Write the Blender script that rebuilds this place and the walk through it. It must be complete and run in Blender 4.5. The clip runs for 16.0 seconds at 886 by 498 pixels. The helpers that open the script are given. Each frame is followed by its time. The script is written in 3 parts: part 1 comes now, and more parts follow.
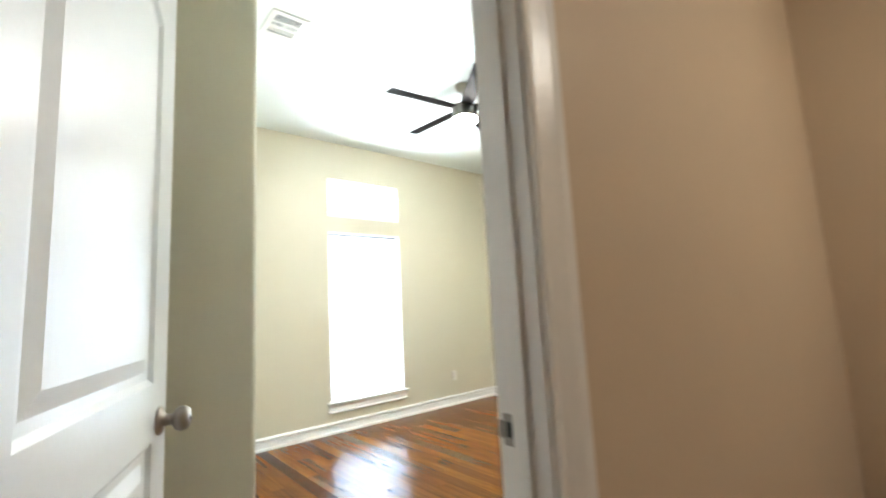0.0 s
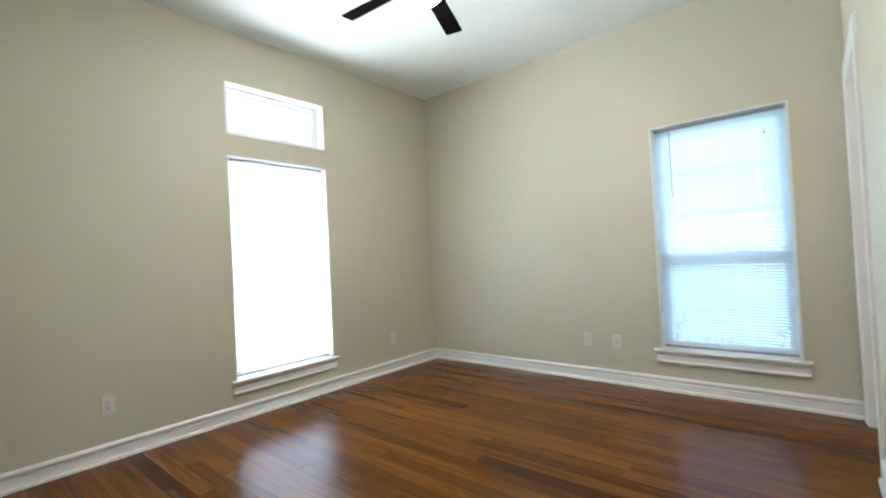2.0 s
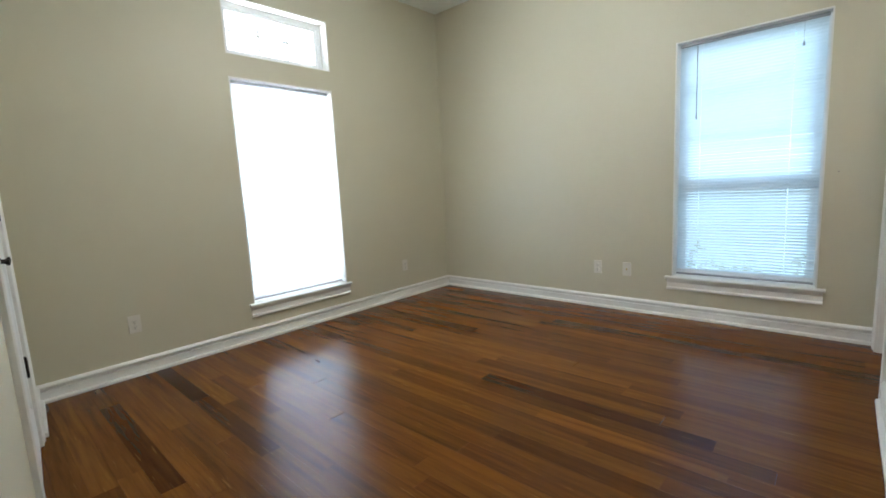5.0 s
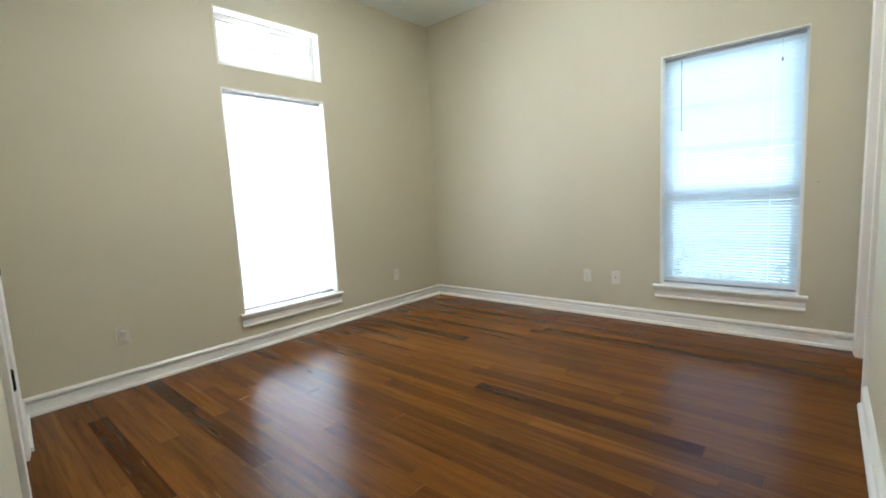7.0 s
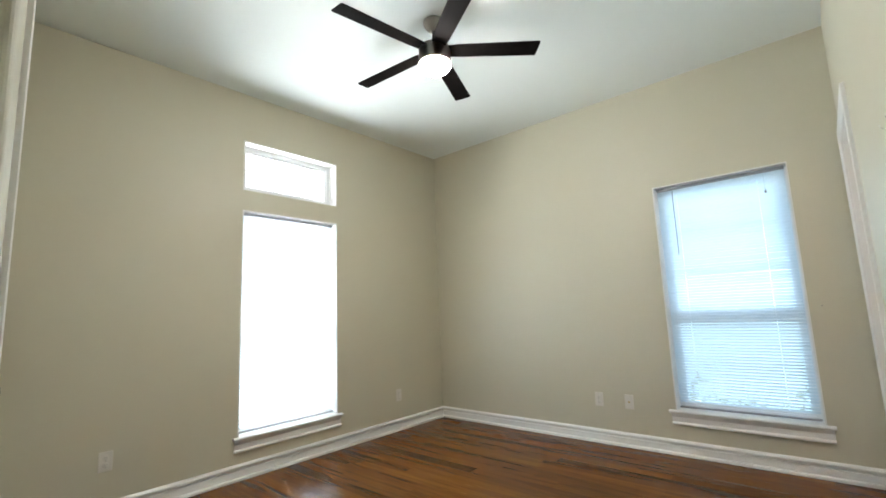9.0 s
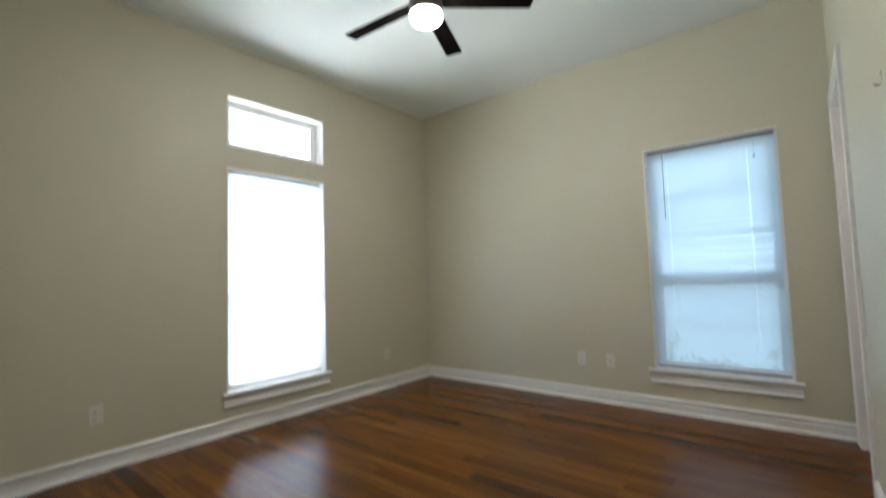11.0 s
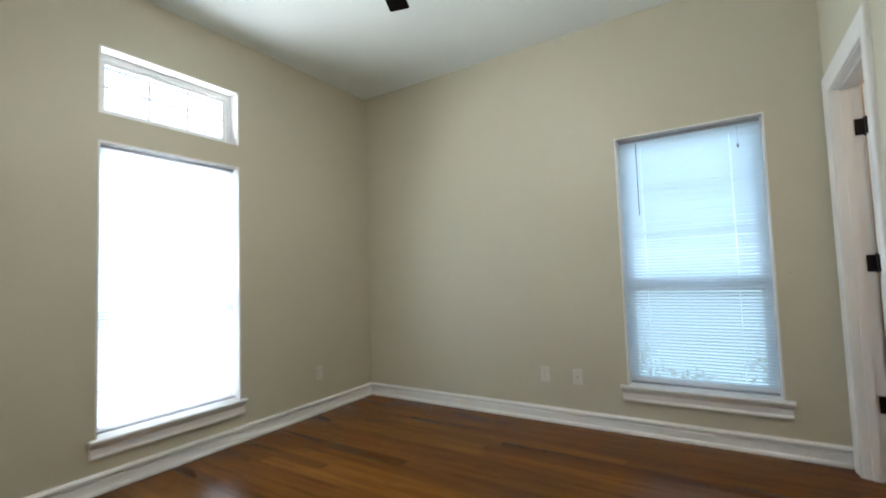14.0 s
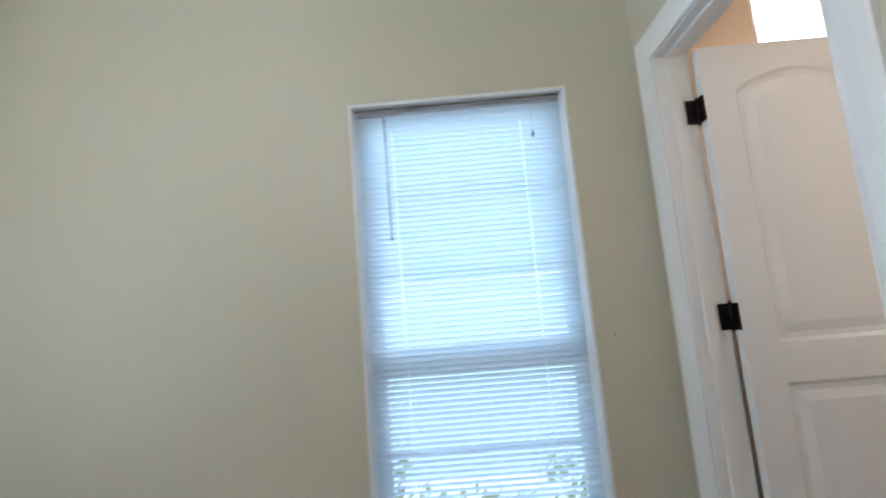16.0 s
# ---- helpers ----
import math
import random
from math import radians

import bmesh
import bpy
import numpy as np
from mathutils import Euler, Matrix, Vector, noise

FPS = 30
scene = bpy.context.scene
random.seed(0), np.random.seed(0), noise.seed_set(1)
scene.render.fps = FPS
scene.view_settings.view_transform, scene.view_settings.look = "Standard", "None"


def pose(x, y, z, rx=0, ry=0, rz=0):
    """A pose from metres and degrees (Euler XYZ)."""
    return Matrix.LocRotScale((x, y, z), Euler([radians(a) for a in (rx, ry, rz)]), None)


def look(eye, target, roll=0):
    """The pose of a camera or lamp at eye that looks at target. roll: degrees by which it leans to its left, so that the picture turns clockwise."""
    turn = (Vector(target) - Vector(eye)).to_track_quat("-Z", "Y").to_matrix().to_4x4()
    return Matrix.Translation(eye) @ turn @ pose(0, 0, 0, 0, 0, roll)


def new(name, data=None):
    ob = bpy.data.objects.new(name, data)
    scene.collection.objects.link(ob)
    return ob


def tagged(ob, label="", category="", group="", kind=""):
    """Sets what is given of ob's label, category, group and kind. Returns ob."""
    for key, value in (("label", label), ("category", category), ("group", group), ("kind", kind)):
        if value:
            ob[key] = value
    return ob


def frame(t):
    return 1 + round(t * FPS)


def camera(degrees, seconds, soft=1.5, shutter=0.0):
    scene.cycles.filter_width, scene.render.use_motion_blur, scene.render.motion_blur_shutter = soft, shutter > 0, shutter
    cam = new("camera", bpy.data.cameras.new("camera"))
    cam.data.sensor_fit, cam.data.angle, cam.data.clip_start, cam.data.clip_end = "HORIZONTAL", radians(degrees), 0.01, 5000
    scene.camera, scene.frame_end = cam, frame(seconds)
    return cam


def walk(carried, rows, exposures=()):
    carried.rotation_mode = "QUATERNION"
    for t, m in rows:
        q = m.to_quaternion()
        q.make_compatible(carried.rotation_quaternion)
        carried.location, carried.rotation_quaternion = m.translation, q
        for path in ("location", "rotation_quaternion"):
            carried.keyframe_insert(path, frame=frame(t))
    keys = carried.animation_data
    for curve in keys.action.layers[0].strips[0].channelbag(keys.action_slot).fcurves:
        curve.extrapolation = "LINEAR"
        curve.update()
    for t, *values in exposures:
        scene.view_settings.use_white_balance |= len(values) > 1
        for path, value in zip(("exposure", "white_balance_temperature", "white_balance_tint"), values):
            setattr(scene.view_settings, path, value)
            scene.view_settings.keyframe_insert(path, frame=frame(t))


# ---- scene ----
cam = camera(90.4, 16.0, soft=1.7, shutter=0.5)
PATH = [
    (0, (-0.306, 0.383, 1.191), (0.973, 1.899, 1.448), -3.0),
    (0.3, (-0.217, 0.546, 1.201), (0.908, 2.178, 1.464), -2.8),
    (0.5, (-0.15, 0.661, 1.182), (0.93, 2.328, 1.418), -2.9),
    (0.8, (-0.057, 0.797, 1.158), (0.956, 2.512, 1.337), -3.0),
    (1, (0.023, 0.912, 1.162), (1.006, 2.646, 1.328), -3.8),
    (1.5, (0.124, 1.118, 1.168), (1.373, 2.678, 1.253), -2.4),
    (2, (0.174, 1.198, 1.159), (1.702, 2.488, 1.194), -2.9),
    (2.5, (0.205, 1.208, 1.139), (1.765, 2.456, 1.032), -2.6),
    (3, (0.22, 1.183, 1.119), (1.736, 2.461, 0.86), -2.7),
    (3.5, (0.223, 1.179, 1.126), (1.692, 2.506, 0.842), -2.6),
    (4, (0.225, 1.184, 1.121), (1.649, 2.559, 0.839), -3.1),
    (6.3, (0.195, 1.186, 1.129), (1.706, 2.47, 0.872), -2.9),
    (6.5, (0.192, 1.185, 1.125), (1.696, 2.479, 0.876), -2.9),
    (7, (0.19, 1.181, 1.129), (1.686, 2.488, 0.895), -3.0),
    (7.5, (0.183, 1.178, 1.139), (1.676, 2.5, 0.984), -3.0),
    (8, (0.165, 1.183, 1.155), (1.661, 2.51, 1.178), -2.5),
    (8.5, (0.164, 1.167, 1.155), (1.648, 2.487, 1.39), -2.6),
    (8.7, (0.15, 1.181, 1.163), (1.643, 2.484, 1.437), -2.5),
    (10.8, (0.146, 1.175, 1.123), (1.668, 2.441, 1.403), -2.4),
    (11, (0.149, 1.196, 1.123), (1.693, 2.462, 1.248), -1.8),
    (11.5, (0.166, 1.196, 1.115), (1.711, 2.465, 1.075), -1.7),
    (12, (0.176, 1.193, 1.111), (1.714, 2.47, 1.04), -1.8),
    (12.5, (0.178, 1.199, 1.112), (1.711, 2.482, 1.034), -1.5),
    (13, (0.207, 1.252, 1.116), (1.784, 2.48, 1.036), -0.7),
    (13.5, (0.323, 1.389, 1.141), (1.971, 2.523, 1.108), -2.2),
    (14, (0.633, 1.551, 1.162), (2.316, 2.624, 1.278), -2.0),
    (14.5, (0.931, 1.713, 1.188), (2.649, 2.7, 1.458), -0.7),
    (15, (1.375, 1.816, 1.202), (3.263, 2.425, 1.462), -5.0),
    (15.5, (1.838, 1.82, 1.217), (3.788, 2.189, 1.468), -4.9),
    (16, (2.286, 1.811, 1.261), (4.269, 1.845, 1.516), -4.8),
]
EXPOSURES = [(0.0, 1.66, 6070, 10), (0.3, 1.54, 6070, 10), (0.6, 1.32, 6070, 10), (1.0, 1.10, 6070, 10), (1.5, 0.79, 6060, 11), (2.0, 0.57, 6040, 11), (2.5, 0.40, 6040, 11), (4.2, 0.29, 6060, 11), (6.3, 0.48, 6250, 11), (7.5, 0.60, 6270, 11), (8.4, 0.57, 6310, 12), (8.7, 0.50, 6310, 12), (10.8, -0.13, 6230, 12), (12.5, -0.15, 6220, 12), (14.0, 0.04, 6150, 12), (15.0, 0.10, 6080, 12), (16.0, 0.03, 5850, 15)]
BASE_EV = 0.45
walk(cam, [(t, look(eye, target, roll)) for t, eye, target, roll in PATH], [(t, BASE_EV + e, k, tint) for t, e, k, tint in EXPOSURES])

# ---- world and lights ----
SUN_AZ, SUN_EL = radians(188), radians(60)
world = bpy.data.worlds.new("sky")
scene.world = world
world.use_nodes = True
wn = world.node_tree
wn.nodes.clear()
w_out = wn.nodes.new("ShaderNodeOutputWorld")
w_bg = wn.nodes.new("ShaderNodeBackground")
w_sky = wn.nodes.new("ShaderNodeTexSky")
w_sky.sky_type, w_sky.sun_disc = "NISHITA", False
w_sky.sun_elevation, w_sky.sun_rotation = SUN_EL, SUN_AZ
w_bg.inputs["Strength"].default_value = 0.15
wn.links.new(w_sky.outputs[0], w_bg.inputs["Color"])
wn.links.new(w_bg.outputs[0], w_out.inputs["Surface"])

sun = new("sun", bpy.data.lights.new("sun", "SUN"))
sun.data.energy, sun.data.angle, sun.data.color = 4.0, radians(0.5), (1.0, 0.95, 0.88)
sun.matrix_world = look((math.sin(SUN_AZ) * math.cos(SUN_EL) * 30, math.cos(SUN_AZ) * math.cos(SUN_EL) * 30, math.sin(SUN_EL) * 30), (0, 0, 0))


def window_light(name, m, w, h, watts, color):
    lamp = new(name, bpy.data.lights.new(name, "AREA"))
    lamp.data.shape, lamp.data.size, lamp.data.size_y = "RECTANGLE", w, h
    lamp.data.energy, lamp.data.color = watts, color
    lamp.matrix_world = m
    return lamp


# daylight standing in the window openings
window_light("daylight_tall_window", look((2.14, 4.98, 1.15), (2.14, 0.0, 1.15)), 1.1, 1.95, 55, (0.91, 0.97, 1.0))
window_light("daylight_transom", look((2.14, 5.02, 2.30), (2.14, 2.6, 3.35)), 1.3, 0.9, 24, (0.92, 0.98, 1.0)).data.spread = radians(120)
window_light("daylight_side_window", look((4.9, 1.735, 1.35), (0.0, 1.735, 1.35)), 3.4, 3.4, 46, (0.59, 0.83, 1.0))
window_light("daylight_bath_window", look((4.5, 0.07, 2.0), (0.0, 0.07, 2.0)), 1.2, 1.6, 24, (1.0, 0.98, 0.97))


# ---- materials ----
def nodes_of(name):
    m = bpy.data.materials.new(name)
    m.use_nodes = True
    return m, m.node_tree.nodes, m.node_tree.links, m.node_tree.nodes["Principled BSDF"]


def ramp(nodes, stops):
    r = nodes.new("ShaderNodeValToRGB")
    el = r.color_ramp.elements
    while len(el) < len(stops):
        el.new(0.5)
    for e, (p, c) in zip(el, stops):
        e.position, e.color = p, (*c, 1)
    return r


def surface(name, color, rough=0.5, metal=0.0, vary=0.06, scale=3.0, grain=60.0, bump=0.1, depth=0.002, rough_vary=0.1, coat=0.0, spec=0.5):
    """A material with mottling at two sizes and a fine relief."""
    m, nodes, links, b = nodes_of(name)
    co = nodes.new("ShaderNodeTexCoord")
    big, small = nodes.new("ShaderNodeTexNoise"), nodes.new("ShaderNodeTexNoise")
    big.inputs["Scale"].default_value, small.inputs["Scale"].default_value = scale, grain
    big.inputs["Detail"].default_value, small.inputs["Detail"].default_value = 4, 3
    for n in (big, small):
        links.new(co.outputs["Object"], n.inputs["Vector"])
    mixed = nodes.new("ShaderNodeMix")
    mixed.data_type = "FLOAT"
    mixed.inputs[0].default_value = 0.35
    links.new(big.outputs["Fac"], mixed.inputs[2])
    links.new(small.outputs["Fac"], mixed.inputs[3])
    lo = tuple(max(0, c * (1 - vary)) for c in color)
    hi = tuple(min(1, c * (1 + vary)) for c in color)
    r = ramp(nodes, [(0.3, lo), (0.7, hi)])
    links.new(mixed.outputs[0], r.inputs["Fac"])
    links.new(r.outputs["Color"], b.inputs["Base Color"])
    mr = nodes.new("ShaderNodeMapRange")
    mr.inputs["To Min"].default_value, mr.inputs["To Max"].default_value = max(0.02, rough - rough_vary / 2), min(1, rough + rough_vary / 2)
    links.new(big.outputs["Fac"], mr.inputs["Value"])
    links.new(mr.outputs["Result"], b.inputs["Roughness"])
    b.inputs["Metallic"].default_value = metal
    b.inputs["Coat Weight"].default_value = coat
    b.inputs["Specular IOR Level"].default_value = spec
    bp = nodes.new("ShaderNodeBump")
    bp.inputs["Strength"].default_value, bp.inputs["Distance"].default_value = bump, depth
    links.new(small.outputs["Fac"], bp.inputs["Height"])
    links.new(bp.outputs["Normal"], b.inputs["Normal"])
    return m


M_WALL = surface("beige_wall_paint", (0.588, 0.553, 0.426), 0.47, vary=0.03, scale=0.9, grain=180, bump=0.25, depth=0.0015)
M_HALL = surface("tan_hall_paint", (0.58, 0.47, 0.34), 0.6, vary=0.03, scale=0.9, grain=180, bump=0.25, depth=0.0015)
M_BATH = surface("warm_bath_paint", (0.66, 0.50, 0.34), 0.6, vary=0.03, scale=0.9, grain=180, bump=0.25, depth=0.0015)
M_CEIL = surface("ceiling_paint", (0.79, 0.83, 0.79), 0.8, vary=0.02, scale=1.2, grain=120, bump=0.4, depth=0.002)
M_TRIM = surface("white_trim_paint", (0.80, 0.79, 0.76), 0.32, vary=0.025, scale=2.0, grain=90, bump=0.05, depth=0.001, rough_vary=0.02)
M_DOOR = surface("white_door_paint", (0.79, 0.80, 0.80), 0.33, vary=0.02, scale=2.5, grain=70, bump=0.08, depth=0.001, rough_vary=0.02, spec=0.26)
M_VINYL = surface("white_vinyl", (0.82, 0.83, 0.84), 0.35, vary=0.02, scale=4, grain=90, bump=0.03)
M_PLATE = surface("white_plastic_plate", (0.70, 0.67, 0.60), 0.3, vary=0.02, scale=8, grain=90, bump=0.02)
M_DARK = surface("dark_slot", (0.02, 0.02, 0.02), 0.6, vary=0.1)
M_HINGE = surface("oil_rubbed_bronze", (0.018, 0.014, 0.012), 0.42, metal=0.7, vary=0.2, scale=30, grain=200, bump=0.1)
M_NICKEL = surface("brushed_nickel", (0.33, 0.305, 0.275), 0.3, metal=1.0, vary=0.06, scale=12, grain=240, bump=0.05)
M_BLADE = surface("dark_walnut_blade", (0.0075, 0.0065, 0.006), 0.5, vary=0.35, scale=9, grain=60, bump=0.1, spec=0.01)
M_BRASS = surface("brass_screw", (0.5, 0.38, 0.16), 0.35, metal=1.0, vary=0.1)
M_GROUT = surface("floor_joint", (0.04, 0.015, 0.005), 0.5, vary=0.2)
M_LAWN = surface("lawn", (0.06, 0.10, 0.03), 0.9, vary=0.5, scale=0.8, grain=14, bump=0.6, depth=0.05)
M_CONCRETE = surface("concrete", (0.36, 0.35, 0.33), 0.85, vary=0.12, scale=2, grain=60, bump=0.3)
M_BARK = surface("bark", (0.11, 0.08, 0.055), 0.9, vary=0.35, scale=12, grain=60, bump=0.6, depth=0.01)
# blind rails: the grey includes their shade against the bright window
M_HEAD = surface("grey_shaded_metal_rail", (0.31, 0.31, 0.32), 0.4, vary=0.05)
M_VENTBACK = surface("grey_duct_metal", (0.42, 0.42, 0.43), 0.6)
M_WAND = surface("clear_grey_wand", (0.30, 0.31, 0.32), 0.2)


def wood_floor():
    """Strand-woven boards: tone by board, fine fibres along the length, satin lacquer."""
    m, nodes, links, b = nodes_of("brown_strand_wood")
    co, info = nodes.new("ShaderNodeTexCoord"), nodes.new("ShaderNodeObjectInfo")
    shift = nodes.new("ShaderNodeVectorMath")
    shift.operation = "ADD"
    far = nodes.new("ShaderNodeVectorMath")
    far.operation = "SCALE"
    far.inputs["Scale"].default_value = 37.0
    links.new(info.outputs["Location"], far.inputs[0])
    links.new(co.outputs["Object"], shift.inputs[0])
    links.new(far.outputs["Vector"], shift.inputs[1])
    mp = nodes.new("ShaderNodeMapping")
    mp.inputs["Scale"].default_value = (34, 1.3, 1)
    links.new(shift.outputs["Vector"], mp.inputs["Vector"])
    fib = nodes.new("ShaderNodeTexNoise")
    fib.inputs["Scale"].default_value, fib.inputs["Detail"].default_value, fib.inputs["Roughness"].default_value = 1.0, 6, 0.65
    links.new(mp.outputs["Vector"], fib.inputs["Vector"])
    mp2 = nodes.new("ShaderNodeMapping")
    mp2.inputs["Scale"].default_value = (26, 1.7, 1)
    links.new(shift.outputs["Vector"], mp2.inputs["Vector"])
    cloud = nodes.new("ShaderNodeTexNoise")
    cloud.inputs["Scale"].default_value, cloud.inputs["Detail"].default_value, cloud.inputs["Roughness"].default_value = 1.0, 4, 0.6
    links.new(mp2.outputs["Vector"], cloud.inputs["Vector"])
    tone = ramp(nodes, [(0.0, (0.050, 0.0148, 0.0033)), (0.35, (0.116, 0.0390, 0.0068)), (0.65, (0.168, 0.0590, 0.0094)), (1.0, (0.248, 0.098, 0.0175))])
    add = nodes.new("ShaderNodeMath")
    add.operation = "MULTIPLY_ADD"
    add.inputs[1].default_value = 0.85
    links.new(cloud.outputs["Fac"], add.inputs[0])
    sub = nodes.new("ShaderNodeMath")
    sub.operation = "MULTIPLY_ADD"
    sub.inputs[1].default_value, sub.inputs[2].default_value = 0.32, -0.06
    links.new(info.outputs["Random"], sub.inputs[0])
    links.new(sub.outputs[0], add.inputs[2])
    links.new(add.outputs[0], tone.inputs["Fac"])
    streak = ramp(nodes, [(0.28, (0.45, 0.40, 0.36)), (0.50, (1, 1, 1)), (0.72, (1.22, 1.22, 1.2))])
    links.new(fib.outputs["Fac"], streak.inputs["Fac"])
    mul = nodes.new("ShaderNodeMix")
    mul.data_type, mul.blend_type = "RGBA", "MULTIPLY"
    mul.inputs[0].default_value = 0.75
    links.new(tone.outputs["Color"], mul.inputs[6])
    links.new(streak.outputs["Color"], mul.inputs[7])
    tint = nodes.new("ShaderNodeMix")
    tint.data_type, tint.blend_type = "RGBA", "MULTIPLY"
    tint.inputs[0].default_value = 1.0
    links.new(mul.outputs[2], tint.inputs[6])
    links.new(info.outputs["Color"], tint.inputs[7])
    mp3 = nodes.new("ShaderNodeMapping")
    mp3.inputs["Scale"].default_value = (95, 5, 1)
    links.new(shift.outputs["Vector"], mp3.inputs["Vector"])
    fleck = nodes.new("ShaderNodeTexNoise")
    fleck.inputs["Scale"].default_value, fleck.inputs["Detail"].default_value = 1.0, 2
    links.new(mp3.outputs["Vector"], fleck.inputs["Vector"])
    pale = ramp(nodes, [(0.0, (0, 0, 0)), (0.66, (0, 0, 0)), (0.76, (0.10, 0.055, 0.018))])
    links.new(fleck.outputs["Fac"], pale.inputs["Fac"])
    plus = nodes.new("ShaderNodeMix")
    plus.data_type, plus.blend_type = "RGBA", "ADD"
    plus.inputs[0].default_value = 1.0
    links.new(tint.outputs[2], plus.inputs[6])
    links.new(pale.outputs["Color"], plus.inputs[7])
    links.new(plus.outputs[2], b.inputs["Base Color"])
    mr = nodes.new("ShaderNodeMapRange")
    mr.inputs["To Min"].default_value, mr.inputs["To Max"].default_value = 0.19, 0.30
    links.new(cloud.outputs["Fac"], mr.inputs["Value"])
    links.new(mr.outputs["Result"], b.inputs["Roughness"])
    b.inputs["Specular IOR Level"].default_value = 0.16
    bp = nodes.new("ShaderNodeBump")
    bp.inputs["Strength"].default_value, bp.inputs["Distance"].default_value = 0.06, 0.0006
    links.new(fib.outputs["Fac"], bp.inputs["Height"])
    links.new(bp.outputs["Normal"], b.inputs["Normal"])
    return m


def slat_material():
    """Thin white slats that let part of the daylight through; its blue is put into their colour."""
    m, nodes, links, b = nodes_of("white_slat_daylight_blue")
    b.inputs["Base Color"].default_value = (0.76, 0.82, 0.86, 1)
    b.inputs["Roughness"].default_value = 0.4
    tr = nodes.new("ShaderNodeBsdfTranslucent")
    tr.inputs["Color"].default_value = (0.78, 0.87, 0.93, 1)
    mx = nodes.new("ShaderNodeMixShader")
    mx.inputs[0].default_value = 0.5
    links.new(b.outputs[0], mx.inputs[1])
    links.new(tr.outputs[0], mx.inputs[2])
    links.new(mx.outputs[0], nodes["Material Output"].inputs["Surface"])
    return m


def glass_material():
    m, nodes, links, b = nodes_of("window_glass")
    b.inputs["Base Color"].default_value = (0.97, 0.99, 0.98, 1)
    b.inputs["Roughness"].default_value = 0.01
    b.inputs["Transmission Weight"].default_value = 1.0
    b.inputs["IOR"].default_value = 1.05
    return m


def screen_material():
    m, nodes, links, b = nodes_of("insect_screen_mesh")
    b.inputs["Base Color"].default_value = (0.06, 0.065, 0.07, 1)
    b.inputs["Roughness"].default_value = 0.8
    tp = nodes.new("ShaderNodeBsdfTransparent")
    mx = nodes.new("ShaderNodeMixShader")
    mx.inputs[0].default_value = 0.86
    links.new(b.outputs[0], mx.inputs[1])
    links.new(tp.outputs[0], mx.inputs[2])
    links.new(mx.outputs[0], nodes["Material Output"].inputs["Surface"])
    return m


def glow(name, color, power):
    m, nodes, links, b = nodes_of(name)
    b.inputs["Base Color"].default_value = (0.9, 0.9, 0.88, 1)
    b.inputs["Emission Color"].default_value = (*color, 1)
    b.inputs["Emission Strength"].default_value = power
    return m


def leaf_material():
    """Thin leaves, part of the light shining through."""
    m, nodes, links, b = nodes_of("leaf")
    info = nodes.new("ShaderNodeNewGeometry")
    r = ramp(nodes, [(0.0, (0.05, 0.10, 0.02)), (0.6, (0.09, 0.15, 0.04)), (1.0, (0.16, 0.17, 0.05))])
    links.new(info.outputs["Random Per Island"], r.inputs["Fac"])
    links.new(r.outputs["Color"], b.inputs["Base Color"])
    b.inputs["Roughness"].default_value = 0.45
    tr = nodes.new("ShaderNodeBsdfTranslucent")
    tr.inputs["Color"].default_value = (0.62, 0.66, 0.34, 1)
    mx = nodes.new("ShaderNodeMixShader")
    mx.inputs[0].default_value = 0.5
    links.new(b.outputs[0], mx.inputs[1])
    links.new(tr.outputs[0], mx.inputs[2])
    links.new(mx.outputs[0], nodes["Material Output"].inputs["Surface"])
    return m


M_LEAF = leaf_material()
M_WOOD, M_SLAT, M_GLASS, M_SCREEN = wood_floor(), slat_material(), glass_material(), screen_material()
M_LAMP = glow("frosted_fan_lamp", (1.0, 0.95, 0.87), 130.0)
M_HALL_LAMP = glow("frosted_hall_lamp", (1.0, 0.90, 0.75), 29.0)


# ---- mesh helpers ----
def add_box(bm, a, b):
    """A box between two corners."""
    (x0, y0, z0), (x1, y1, z1) = [[f(p, q) for p, q in zip(a, b)] for f in (min, max)]
    v = [bm.verts.new(p) for p in ((x0, y0, z0), (x1, y0, z0), (x1, y1, z0), (x0, y1, z0), (x0, y0, z1), (x1, y0, z1), (x1, y1, z1), (x0, y1, z1))]
    for f in ((3, 2, 1, 0), (4, 5, 6, 7), (0, 1, 5, 4), (1, 2, 6, 5), (2, 3, 7, 6), (3, 0, 4, 7)):
        bm.faces.new([v[i] for i in f])
    return v


def box(a, b, bevel=0.0, seg=2):
    bm = bmesh.new()
    add_box(bm, a, b)
    if bevel:
        bmesh.ops.bevel(bm, geom=bm.edges[:], offset=bevel, segments=seg, affect="EDGES", profile=0.5)
    return bm


def boxes(*pairs):
    bm = bmesh.new()
    for a, b in pairs:
        add_box(bm, a, b)
    return bm


def prism(poly, z0, z1):
    """An upright prism over a plan outline, counter-clockwise."""
    bm = bmesh.new()
    lo = [bm.verts.new((x, y, z0)) for x, y in poly]
    hi = [bm.verts.new((x, y, z1)) for x, y in poly]
    n = len(poly)
    for i in range(n):
        bm.faces.new((lo[i], lo[(i + 1) % n], hi[(i + 1) % n], hi[i]))
    bm.faces.new(lo[::-1])
    bm.faces.new(hi)
    return bm


